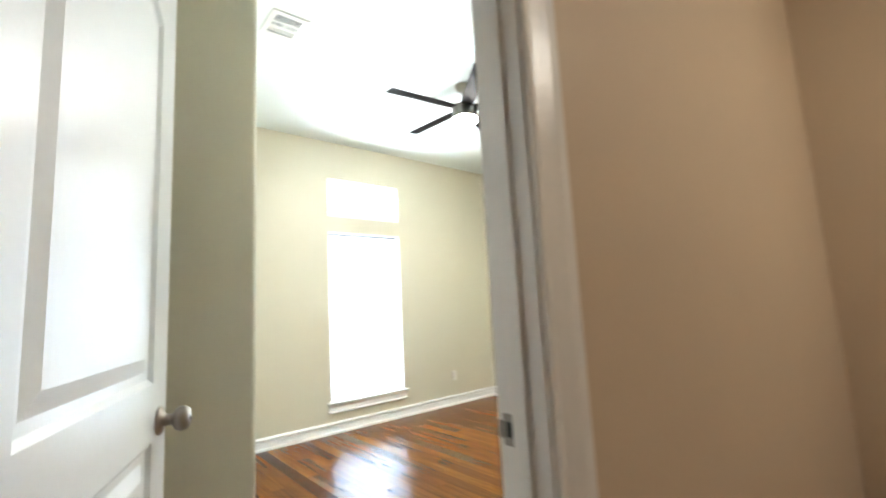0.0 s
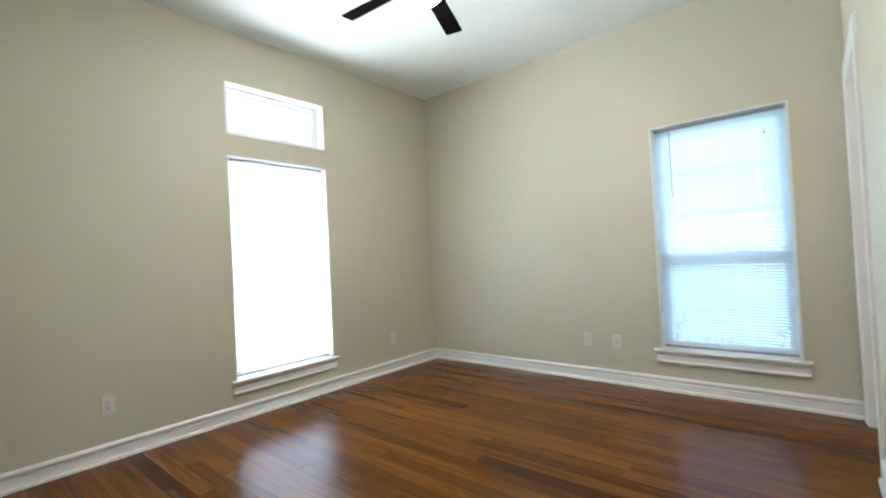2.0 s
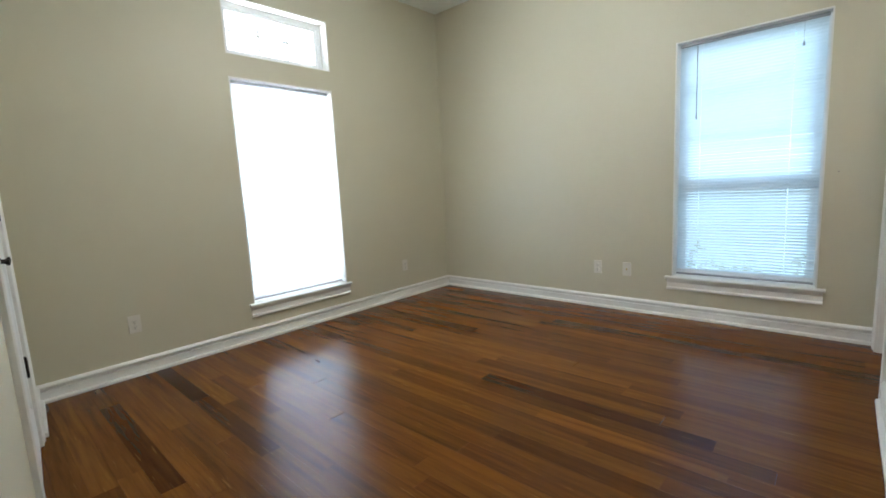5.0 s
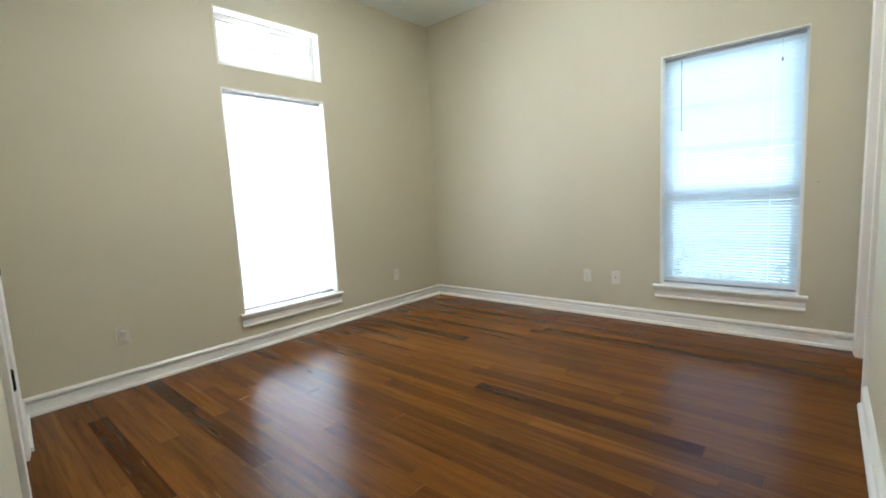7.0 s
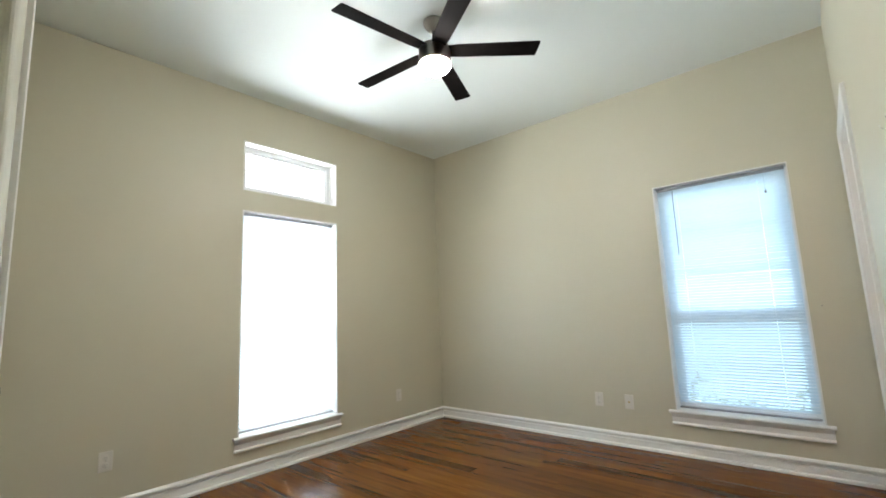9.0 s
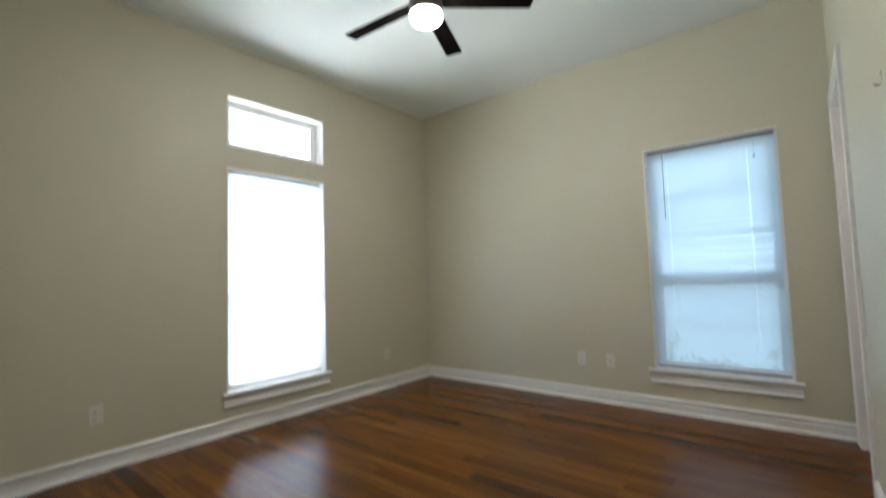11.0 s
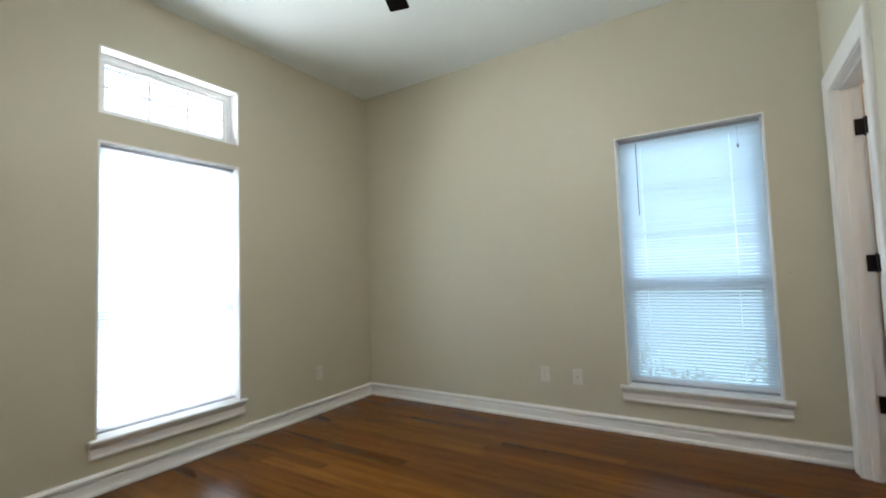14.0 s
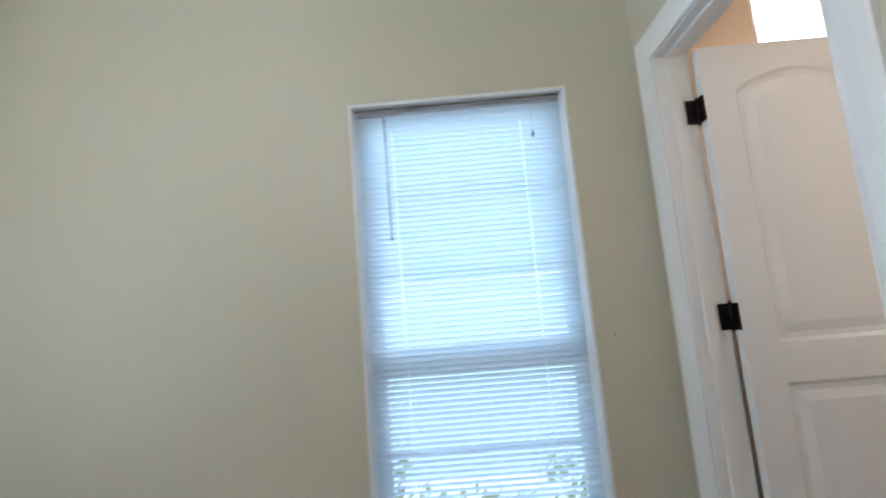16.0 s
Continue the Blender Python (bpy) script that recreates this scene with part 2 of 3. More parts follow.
def lathe(profile, m=None, seg=28):
    """A turned shape from (radius, height) pairs, about z, laid at the pose m."""
    bm = bmesh.new()
    rings = []
    for r, z in profile:
        if r < 1e-5:
            rings.append([bm.verts.new((0, 0, z))])
        else:
            rings.append([bm.verts.new((r * math.cos(2 * math.pi * i / seg), r * math.sin(2 * math.pi * i / seg), z)) for i in range(seg)])
    for a, b in zip(rings, rings[1:]):
        for i in range(seg):
            j = (i + 1) % seg
            if len(a) == 1 and len(b) > 1:
                bm.faces.new((a[0], b[j], b[i]))
            elif len(b) == 1 and len(a) > 1:
                bm.faces.new((a[i], a[j], b[0]))
            elif len(a) > 1:
                bm.faces.new((a[i], a[j], b[j], b[i]))
    bmesh.ops.recalc_face_normals(bm, faces=bm.faces[:])
    for f in bm.faces:
        f.smooth = True
    if m:
        bm.transform(m)
    return bm


def swept(profile, m, length):
    """A moulding: the outline (out, up) drawn along local x for a length, laid at the pose m; out is local -y."""
    bm = bmesh.new()
    ends = [[bm.verts.new((x, -o, u)) for o, u in profile] for x in (0, length)]
    n = len(profile)
    for i in range(n):
        j = (i + 1) % n
        bm.faces.new((ends[0][i], ends[0][j], ends[1][j], ends[1][i]))
    bm.faces.new(ends[0][::-1])
    bm.faces.new(ends[1])
    bmesh.ops.recalc_face_normals(bm, faces=bm.faces[:])
    bm.transform(m)
    return bm


def joined(*bms):
    out = bmesh.new()
    me = bpy.data.meshes.new("join")
    for b in bms:
        b.to_mesh(me)
        out.from_mesh(me)
        b.free()
    bpy.data.meshes.remove(me)
    return out


def mesh_of(name, bm, material, smooth=False):
    me = bpy.data.meshes.new(name)
    bm.normal_update()
    bm.to_mesh(me)
    bm.free()
    me.materials.append(material)
    if smooth:
        me.shade_smooth()
    return me


def part(name, bm, material, parent, label="", at=None):
    ob = new(name, mesh_of(name, bm, material))
    ob.parent = parent
    if at is not None:
        ob.matrix_basis = at
    return tagged(ob, label)


def thing(name, at, label, category, group="", kind=""):
    ob = new(name)
    ob.empty_display_size = 0.05
    ob.matrix_basis = at
    return tagged(ob, label, category, group, kind)


def structure(name, bm, material, label, category):
    return tagged(new(name, mesh_of(name, bm, material)), label, category, kind="structure")


# ---- plan ----
H = 3.0                    # ceiling
XE, YN = 4.0, 4.6          # inner faces of the walls with the windows
YS, WT = 0.994, 0.114      # wall with both doors, and its thickness
XW, YC = 0.197, 2.02       # wall with the closet, and the corner of the entry
XV = -0.56                 # entry wall behind the open door
DOOR_H = 2.112
LEAF_H = 2.098
XC = 0.382                 # where the closet wall meets the wall with the tall window
EX0, EX1 = -0.415, 0.331   # entry opening
BX0, BX1 = 3.155, 3.846     # bath opening
W1 = (1.695, 2.586, 0.289, 2.026)
TR = (1.695, 2.586, 2.189, 2.602)
W2 = (1.290, 2.181, 0.322, 2.108)
BW = (-0.35, 0.495, 1.25, 2.62)
CS0, CS1 = 0.985, 1.945    # closet opening, along the closet wall from its free corner
EXT = 0.17                 # thickness of the outer walls
HX0, HX1, HY0 = -1.3, 3.0, -1.5
BY0 = -1.6
SPLAY = math.atan2(XC - XW, YN - YC)   # the closet wall runs slightly out of square
CLEN = math.hypot(XC - XW, YN - YC)


def along(d):
    """Pose on the closet wall, a distance d from its free corner: local x along it, -y into the room."""
    return pose(XW + d * math.sin(SPLAY), YC + d * math.cos(SPLAY), 0, rz=90 - math.degrees(SPLAY))



# ---- structure ----
o = EXT
structure("wall_north", boxes(
    ((XW - 0.12, YN, 0), (W1[0], YN + o, H)), ((W1[1], YN, 0), (XE + o, YN + o, H)),
    ((W1[0], YN, 0), (W1[1], YN + o, W1[2])), ((W1[0], YN, W1[3]), (W1[1], YN + o, TR[2])), ((W1[0], YN, TR[3]), (W1[1], YN + o, H))),
    M_WALL, "beige painted wall with a tall window and a transom", "wall")
structure("wall_east", boxes(
    ((XE, W2[1], 0), (XE + o, YN, H)), ((XE, YS - WT / 2, 0), (XE + o, W2[0], H)),
    ((XE, W2[0], 0), (XE + o, W2[1], W2[2])), ((XE, W2[0], W2[3]), (XE + o, W2[1], H))),
    M_WALL, "beige painted wall with one wide window", "wall")
structure("wall_south", boxes(
    ((EX1 + 0.02, YS - WT / 2, 0), (BX0 - 0.02, YS, H)), ((BX1 + 0.02, YS - WT / 2, 0), (XE, YS, H)), ((XV, YS - WT / 2, 0), (EX0 - 0.02, YS, H)),
    ((EX0 - 0.02, YS - WT / 2, DOOR_H + 0.02), (EX1 + 0.02, YS, H)), ((BX0 - 0.02, YS - WT / 2, DOOR_H + 0.02), (BX1 + 0.02, YS, H))),
    M_WALL, "beige painted wall with two door openings", "wall")


def corner_wall():
    """The closet front with the rounded free corner and the stub behind the entry door."""
    r = 0.02
    arc = [(XW - r + r * math.sin(a), YC + r - r * math.cos(a)) for a in [radians(d) for d in range(0, 91, 15)]]
    near = [(along(d) @ Vector((0, y, 0)))[:2] for d, y in ((CS0 - 0.02, 0), (CS0 - 0.02, 0.12), (0.14, 0.12))]
    a = prism([(XV - 0.12, YC)] + arc + near + [(XV - 0.12, YC + 0.12)], 0, H)
    b = boxes(((CS1 + 0.02, 0, 0), (CLEN, 0.12, H)), ((CS0 - 0.02, 0, DOOR_H + 0.02), (CS1 + 0.02, 0.12, H)))
    b.transform(along(0))
    return joined(a, b)


structure("wall_west", corner_wall(), M_WALL, "beige painted wall with a rounded corner and a closet opening", "wall")
structure("wall_entry", boxes(((XV - 0.12, YS - WT / 2, 0), (XV, YC, H))), M_WALL, "beige painted wall behind the entry door", "wall")
structure("wall_closet", boxes(((XW - 0.75, YC + 0.12, 0), (XW - 0.70, YN + o, H)), ((XW - 0.70, YN, 0), (XW - 0.12, YN + o, H))), M_WALL, "plain beige closet walls", "wall")
ym, yh = YS - WT / 2, YS - WT
for name, pairs in (
        ("wall_hall_north", [((EX1 + 0.02, yh, 0), (HX1, ym, H)), ((HX0, yh, 0), (EX0 - 0.02, ym, H)), ((EX0 - 0.02, yh, DOOR_H + 0.02), (EX1 + 0.02, ym, H))]),
        ("wall_hall_west", [((HX0 - 0.12, HY0, 0), (HX0, ym, H))]),
        ("wall_hall_south", [((HX0 - 0.12, HY0 - 0.12, 0), (HX1, HY0, H))]),
        ("wall_hall_east", [((HX1 - 0.1, HY0, 0), (HX1, yh, H))])):
    structure(name, boxes(*pairs), M_HALL, "tan painted hall wall", "wall")
structure("wall_bath", boxes(
    ((HX1, yh, 0), (BX0 - 0.02, ym, H)), ((BX1 + 0.02, yh, 0), (XE, ym, H)), ((BX0 - 0.02, yh, DOOR_H + 0.02), (BX1 + 0.02, ym, H)),
    ((HX1, BY0, 0), (HX1 + 0.02, yh, H)), ((HX1, BY0 - 0.12, 0), (XE + o, BY0, H)),
    ((XE, BY0, 0), (XE + o, BW[0], H)), ((XE, BW[1], 0), (XE + o, ym, H)), ((XE, BW[0], 0), (XE + o, BW[1], BW[2])), ((XE, BW[0], BW[3]), (XE + o, BW[1], H))),
    M_BATH, "warm tan painted bathroom walls with a high window", "wall")
structure("ceiling", boxes(((HX0 - 0.12, BY0 - 0.12, H), (XE + o, YN + o, H + 0.2))), M_CEIL, "flat white textured ceiling", "ceiling")

# baseboards with a stepped top
BASE = [(0, 0), (0.032, 0), (0.032, 0.010), (0.029, 0.018), (0.0215, 0.0215), (0.0145, 0.023), (0.0145, 0.028), (0.0130, 0.045), (0.0125, 0.068), (0.0020, 0.070), (0.0020, 0.083), (0.0165, 0.085), (0.0195, 0.091), (0.019, 0.098), (0.013, 0.106), (0.006, 0.112), (0, 0.112)]
CASE_W = 0.10
runs = [
    (pose(XC, YN, 0), XE - XC),                                   # under the tall window
    (pose(XE, YN - 0.017, 0, rz=-90), YN - YS - 0.017),                     # under the side window
    (pose(BX0 - CASE_W - 0.006, YS, 0, rz=180), BX0 - EX1 - 2 * CASE_W - 0.012),
    (along(CS1 + CASE_W + 0.006), CLEN - 0.017 - CS1 - CASE_W - 0.006),
    (along(0.02), CS0 - CASE_W - 0.026),
    (pose(XV, YC, 0), XW - XV - 0.02),
    (pose(XV, YS, 0, rz=90), YC - YS - 0.017),
    (pose(HX1 - 0.1, yh, 0, rz=180), HX1 - 0.1 - EX1 - CASE_W - 0.006),
]
for m, ln in runs:
    structure("baseboard", swept(BASE, m, ln), M_TRIM, "white painted baseboard with a stepped top edge", "baseboard")

CASING = [(0, 0), (0.010, 0), (0.013, 0.006), (0.011, 0.018), (0.015, 0.045), (0.019, 0.066), (0.019, 0.094), (0.015, CASE_W), (0, CASE_W)]


def casing(m, width, height):
    """Casing round an opening: m stands at the foot of its left jamb, local x along the wall, local -y into the room."""
    bms = []
    for side in (0, 1):
        b = bmesh.new()
        rows = []
        for z, grow in ((0, 0), (height, 1)):
            rows.append([b.verts.new(((-u - 0.006) if not side else width + u + 0.006, -q, z + (u + 0.006) * grow)) for q, u in CASING])
        for i in range(len(CASING)):
            j = (i + 1) % len(CASING)
            b.faces.new((rows[0][i], rows[0][j], rows[1][j], rows[1][i]))
        b.faces.new(rows[0])
        b.faces.new(rows[1])
        bmesh.ops.recalc_face_normals(b, faces=b.faces[:])
        bms.append(b)
    b = bmesh.new()
    rows = [[b.verts.new(((-u - 0.006) if not s else width + u + 0.006, -q, height + u + 0.006)) for q, u in CASING] for s in (0, 1)]
    for i in range(len(CASING)):
        j = (i + 1) % len(CASING)
        b.faces.new((rows[0][i], rows[0][j], rows[1][j], rows[1][i]))
    bmesh.ops.recalc_face_normals(b, faces=b.faces[:])
    bms.append(b)
    out = joined(*bms)
    out.transform(m)
    return out


def jamb(m, width, height, depth, stop):
    """Jamb boards and stops inside an opening; local y runs from the room face (0) into the wall (depth)."""
    t = 0.02
    bm = boxes(((-t, 0, 0), (0, depth, height + t)), ((width, 0, 0), (width + t, depth, height + t)), ((0, 0, height), (width, depth, height + t)))
    s0, s1 = stop
    add_box(bm, (0, s0, 0), (0.011, s1, height))
    add_box(bm, (width - 0.011, s0, 0), (width, s1, height))
    add_box(bm, (0.011, s0, height - 0.011), (width - 0.011, s1, height))
    bm.transform(m)
    return bm


def frame_of(name, m, width, depth, stop, both=True, label=""):
    structure(name, jamb(m, width, DOOR_H, depth, stop), M_TRIM, label + " jamb", "door frame")
    structure("trim", casing(m, width, DOOR_H), M_TRIM, label + " casing with a moulded profile", "door casing")
    if both:
        structure("trim", casing(m @ pose(width, depth, 0, rz=180), width, DOOR_H), M_TRIM, label + " casing with a moulded profile", "door casing")


# local x runs to the right as one faces the opening from the room
frame_of("door_frame_1", pose(EX1, YS, 0, rz=180), EX1 - EX0, WT, (0.040, 0.075), label="white painted entry door")
frame_of("door_frame_2", pose(BX1, YS, 0, rz=180), BX1 - BX0, WT, (0.035, 0.070), label="white painted bathroom door")
frame_of("door_frame_3", along(CS0), CS1 - CS0, 0.12, (0.040, 0.075), both=False, label="white painted closet door")


# ---- doors ----
def arch_panel(w, x0, x1, z0, z1, rise, y, out):
    """Outline of a moulded panel; its top bows up by rise."""
    n = 14
    top = [(x1 + (x0 - x1) * i / n, z1 - rise + rise * math.sin(math.pi * i / n) ** 0.8) for i in range(n + 1)] if rise else [(x1, z1), (x0, z1)]
    return [(x0, z0), (x1, z0)] + top


def door_skin(w, h, t, face):
    """One moulded face with two recessed, raised-centre panels; face is +1 or -1 along local y."""
    bm = bmesh.new()
    y = face * t / 2
    mx = 0.115
    outlines = [arch_panel(w, mx, w - mx, 1.038, h - 0.10, 0.07, y, 0), arch_panel(w, mx, w - mx, 0.225, 0.908, 0, y, 0)]
    loops = []
    for pts in outlines:
        cx, cz = sum(p[0] for p in pts) / len(pts), sum(p[1] for p in pts) / len(pts)
        rings = []
        for inset, dip in ((0, 0), (0.012, 0.009), (0.030, 0.0105), (0.062, 0.002)):
            ring = []
            for x, z in pts:
                hw, hh = (w - 2 * mx) / 2, (max(p[1] for p in pts) - min(p[1] for p in pts)) / 2
                mz = (max(p[1] for p in pts) + min(p[1] for p in pts)) / 2
                ring.append(bm.verts.new((w / 2 + (x - w / 2) * (1 - inset / hw), y - face * dip, mz + (z - mz) * (1 - inset / hh))))
            rings.append(ring)
        for a, b in zip(rings, rings[1:]):
            for i in range(len(a)):
                j = (i + 1) % len(a)
                bm.faces.new((a[i], a[j], b[j], b[i]))
        bm.faces.new(rings[-1])
        loops.append(rings[0])
    rim = [bm.verts.new(p) for p in ((0, y, 0), (w, y, 0), (w, y, h), (0, y, h))]
    edges = []
    for loop in loops + [rim]:
        for i in range(len(loop)):
            a, b = loop[i], loop[(i + 1) % len(loop)]
            edges.append(bm.edges.get((a, b)) or bm.edges.new((a, b)))
    bmesh.ops.triangle_fill(bm, edges=edges, use_beauty=True, normal=(0, face, 0))
    return bm


def door_leaf(w, h, t):
    a, b = door_skin(w, h, t, 1), door_skin(w, h, t, -1)
    bm = joined(a, b)
    y = t / 2
    for quad in (((0, -y, 0), (0, y, 0), (0, y, h), (0, -y, h)), ((w, -y, 0), (w, y, 0), (w, y, h), (w, -y, h)), ((0, -y, h), (w, -y, h), (w, y, h), (0, y, h)), ((0, -y, 0), (w, -y, 0), (w, y, 0), (0, y, 0))):
        bm.faces.new([bm.verts.new(p) for p in quad])
    bmesh.ops.remove_doubles(bm, verts=bm.verts[:], dist=0.0004)
    bmesh.ops.recalc_face_normals(bm, faces=bm.faces[:])
    return bm


def hinge(parent, x, y, z, side):
    """A butt hinge: barrel with tips and the two leaves."""
    hg = part("hinge", joined(
        lathe([(0, -0.052), (0.004, -0.052), (0.0055, -0.047), (0.0075, -0.045), (0.0075, 0.045), (0.0055, 0.047), (0.004, 0.052), (0, 0.052)], pose(x, y, z), 14),
        box((x - 0.004, y - side * 0.002, z - 0.045), (x + 0.004, y - side * 0.040, z + 0.045))), M_HINGE, parent, "dark bronze butt hinge")
    part("screw", joined(*[lathe([(0, 0.0), (0.004, 0.0), (0.004, 0.002), (0, 0.003)], pose(x - 0.004, y - side * 0.022, z + dz, 0, -90, 0), 10) for dz in (-0.03, 0, 0.03)]), M_HINGE, hg)
    return hg


def knob(parent, x, y, z, face):
    """A round nickel knob: rose, neck and a flattened ball with a keyway, along local y."""
    kn = part("knob", lathe([(0, 0), (0.033, 0), (0.033, 0.004), (0.028, 0.009), (0.015, 0.012), (0.0125, 0.026), (0.016, 0.032), (0.0245, 0.036), (0.0285, 0.044), (0.0290, 0.051), (0.0265, 0.060), (0.021, 0.066), (0.013, 0.0675), (0, 0.0675)],
              pose(x, y, z, -90 * face, 0, 0)), M_NICKEL, parent, "brushed nickel door knob")
    part("keyway", lathe([(0, 0), (0.006, 0), (0.006, 0.0015), (0, 0.002)], pose(x, y + face * 0.067, z, -90 * face, 0, 0), 14), M_DARK, kn)
    return kn


def pull(parent, x, y, z, face):
    """A small dark pull: a thin neck and a turned button, along local y."""
    return part("pull", lathe([(0, 0), (0.009, 0), (0.009, 0.002), (0.0045, 0.004), (0.004, 0.014), (0.008, 0.017), (0.0125, 0.021), (0.0125, 0.026), (0.007, 0.029), (0, 0.0295)],
                pose(x, y, z, -90 * face, 0, 0), 18), M_HINGE, parent, "small dark bronze pull")


def panel_door(name, m, w, label, hinges_at, knob_z=0.945, flip=1, two_sided=True, jamb_plates=False, small_pull=0.0):
    """A door: local x runs from the hinge edge to the latch edge, local y across its thickness."""
    d = thing(name, m, label, "door")
    part("leaf", door_leaf(w, LEAF_H, 0.035), M_DOOR, d)
    for z in hinges_at:
        if jamb_plates:
            part("hinge_plate", box((-0.046, flip * 0.0195, z - 0.056), (-0.006, flip * 0.0235, z + 0.034), 0.001, 1), M_HINGE, d, "dark bronze hinge plate")
        hinge(d, -0.004, flip * 0.0215, z - 0.01, flip)
    if small_pull:
        pull(d, w - 0.05, flip * 0.0175, small_pull, flip)
    if knob_z:
        knob(d, w - 0.062, 0.0175, knob_z, 1)
        if two_sided:
            knob(d, w - 0.062, -0.0175, knob_z, -1)
        part("latch_plate", box((w - 0.001, -0.0125, knob_z - 0.028), (w + 0.0015, 0.0125, knob_z + 0.028), 0.0006, 1), M_NICKEL, d)
    return d


panel_door("entry_door", pose(EX0 + 0.004, YS + 0.012, 0.01, rz=69.0), 0.778, "white two-panel arched interior door, standing open, nickel knob", (0.40, 1.144, 1.884), flip=1)
panel_door("bathroom_door", pose(BX1 - 0.026, yh - 0.016, 0.01, rz=-90.0), 0.680, "white two-panel arched door opened into the bathroom, dark hinges", (0.40, 1.144, 1.884), flip=1, jamb_plates=True)
cw = (CS1 - CS0) / 2 - 0.004
panel_door("closet_door", along(CS1 - 0.003) @ pose(0, 0.0195, 0.01, rz=180), cw, "closed narrow white panelled closet door with dark hinges", (0.40, 1.13, 1.884), knob_z=0, flip=1, jamb_plates=True, small_pull=0.93)
panel_door("closet_door", along(CS0 + 0.003) @ pose(0, 0.0195, 0.01), cw, "closed narrow white panelled closet door with dark hinges", (0.40, 1.13, 1.884), knob_z=0, flip=-1, jamb_plates=True, small_pull=0.93)

strike = thing("strike_plate", pose(EX1, YS - 0.022, 0.955), "nickel strike plate let into the white door jamb", "strike plate")
part("plate", boxes(((-0.0015, -0.014, -0.029), (0, 0.014, -0.014)), ((-0.0015, -0.014, 0.014), (0, 0.014, 0.029)), ((-0.0015, -0.014, -0.014), (0, -0.008, 0.014)), ((-0.0015, 0.008, -0.014), (0, 0.014, 0.014))), M_NICKEL, strike)
part("latch_hole", boxes(((-0.0008, -0.008, -0.014), (0, 0.008, 0.014))), M_DARK, strike)
part("lip", box((-0.006, 0.014, -0.016), (-0.0002, 0.024, 0.016), 0.001, 1), M_NICKEL, strike)


# ---- windows ----
STOOL = [(0, 0), (0.028, 0), (0.034, 0.004), (0.036, 0.011), (0.034, 0.018), (0.028, 0.022), (0, 0.022)]
APRON = [(0, 0), (0.014, 0), (0.021, 0.004), (0.022, 0.012), (0.016, 0.019), (0.009, 0.022), (0.009, 0.058), (0.016, 0.070), (0.022, 0.082), (0.022, 0.086), (0, 0.086)]


def window(name, m, w, z0, z1, cols, rows, sash, sill, label):
    """A window set in a wall: m at the left foot of the opening on the room face, local -y into the room, y outwards."""
    win = thing(name, m, label, "window", kind="structure")
    t = 0.010
    d = EXT - 0.005
    lining = boxes(((0.0, -0.003, z0), (t, d, z1)), ((w - t, -0.003, z0), (w, d, z1)), ((t, -0.003, z1 - t), (w - t, d, z1)), ((t, 0.0, z0), (w - t, d, z0 + 0.004)))
    part("reveal_lining", lining, M_TRIM, win, "white painted reveal")
    f, y0, y1 = 0.038, 0.095, 0.150
    fz0, fz1 = z0 + 0.004, z1 - t
    part("window_frame", boxes(((t, y0, fz0), (t + f, y1, fz1)), ((w - t - f, y0, fz0), (w - t, y1, fz1)), ((t + f, y0, fz1 - f), (w - t - f, y1, fz1)), ((t + f, y0, fz0), (w - t - f, y1, fz0 + f))), M_VINYL, win, "white vinyl frame")
    ix0, ix1, iz0, iz1 = t + f, w - t - f, fz0 + f, fz1 - f
    halves = [(iz0, iz1)]
    if sash:
        mid = z1 - 0.595 * (z1 - z0)
        part("meeting_rail", box((ix0, y0 + 0.006, mid - 0.026), (ix1, y1 - 0.01, mid + 0.026), 0.003, 1), M_VINYL, win)
        halves = [(iz0, mid - 0.026), (mid + 0.026, iz1)]
        scr = part("insect_screen", boxes(((ix0, y1 + 0.004, iz0), (ix1, y1 + 0.005, mid))), M_SCREEN, win, "grey insect screen over the lower sash")
    for k, (a, b) in enumerate(halves):
        s = 0.022
        rows_here = rows + (1 if k else 0)
        part("sash", boxes(((ix0, y0 + 0.01, a), (ix0 + s, y1 - 0.012, b)), ((ix1 - s, y0 + 0.01, a), (ix1, y1 - 0.012, b)), ((ix0 + s, y0 + 0.01, b - s), (ix1 - s, y1 - 0.012, b)), ((ix0 + s, y0 + 0.01, a), (ix1 - s, y1 - 0.012, a + s))), M_VINYL, win)
        pane = part("pane", boxes(((ix0 + s, 0.121, a + s), (ix1 - s, 0.125, b - s))), M_GLASS, win, "clear glass pane")
        pane.visible_shadow = False
        for i in range(1, cols):
            x = ix0 + s + (ix1 - ix0 - 2 * s) * i / cols
            part("muntin", boxes(((x - 0.008, 0.110, a + s), (x + 0.008, 0.120, b - s))), M_VINYL, win)
        for i in range(1, rows_here):
            z = a + s + (b - a - 2 * s) * i / rows_here
            part("muntin", boxes(((ix0 + s, 0.109, z - 0.008), (ix1 - s, 0.1195, z + 0.008))), M_VINYL, win)
    if sill:
        stool = joined(swept(STOOL, pose(-sill, -0.002, z0 - 0.010), w + 2 * sill), boxes(((t + 0.001, -0.002, z0 + 0.0045), (w - t - 0.001, 0.09, z0 + 0.012))))
        part("window_sill", stool, M_TRIM, win, "white painted sill with rounded nose")
        part("apron", swept(APRON, pose(-sill + 0.012, 0, z0 - 0.0965), w + 2 * sill - 0.024), M_TRIM, win, "white moulded apron")
    return win


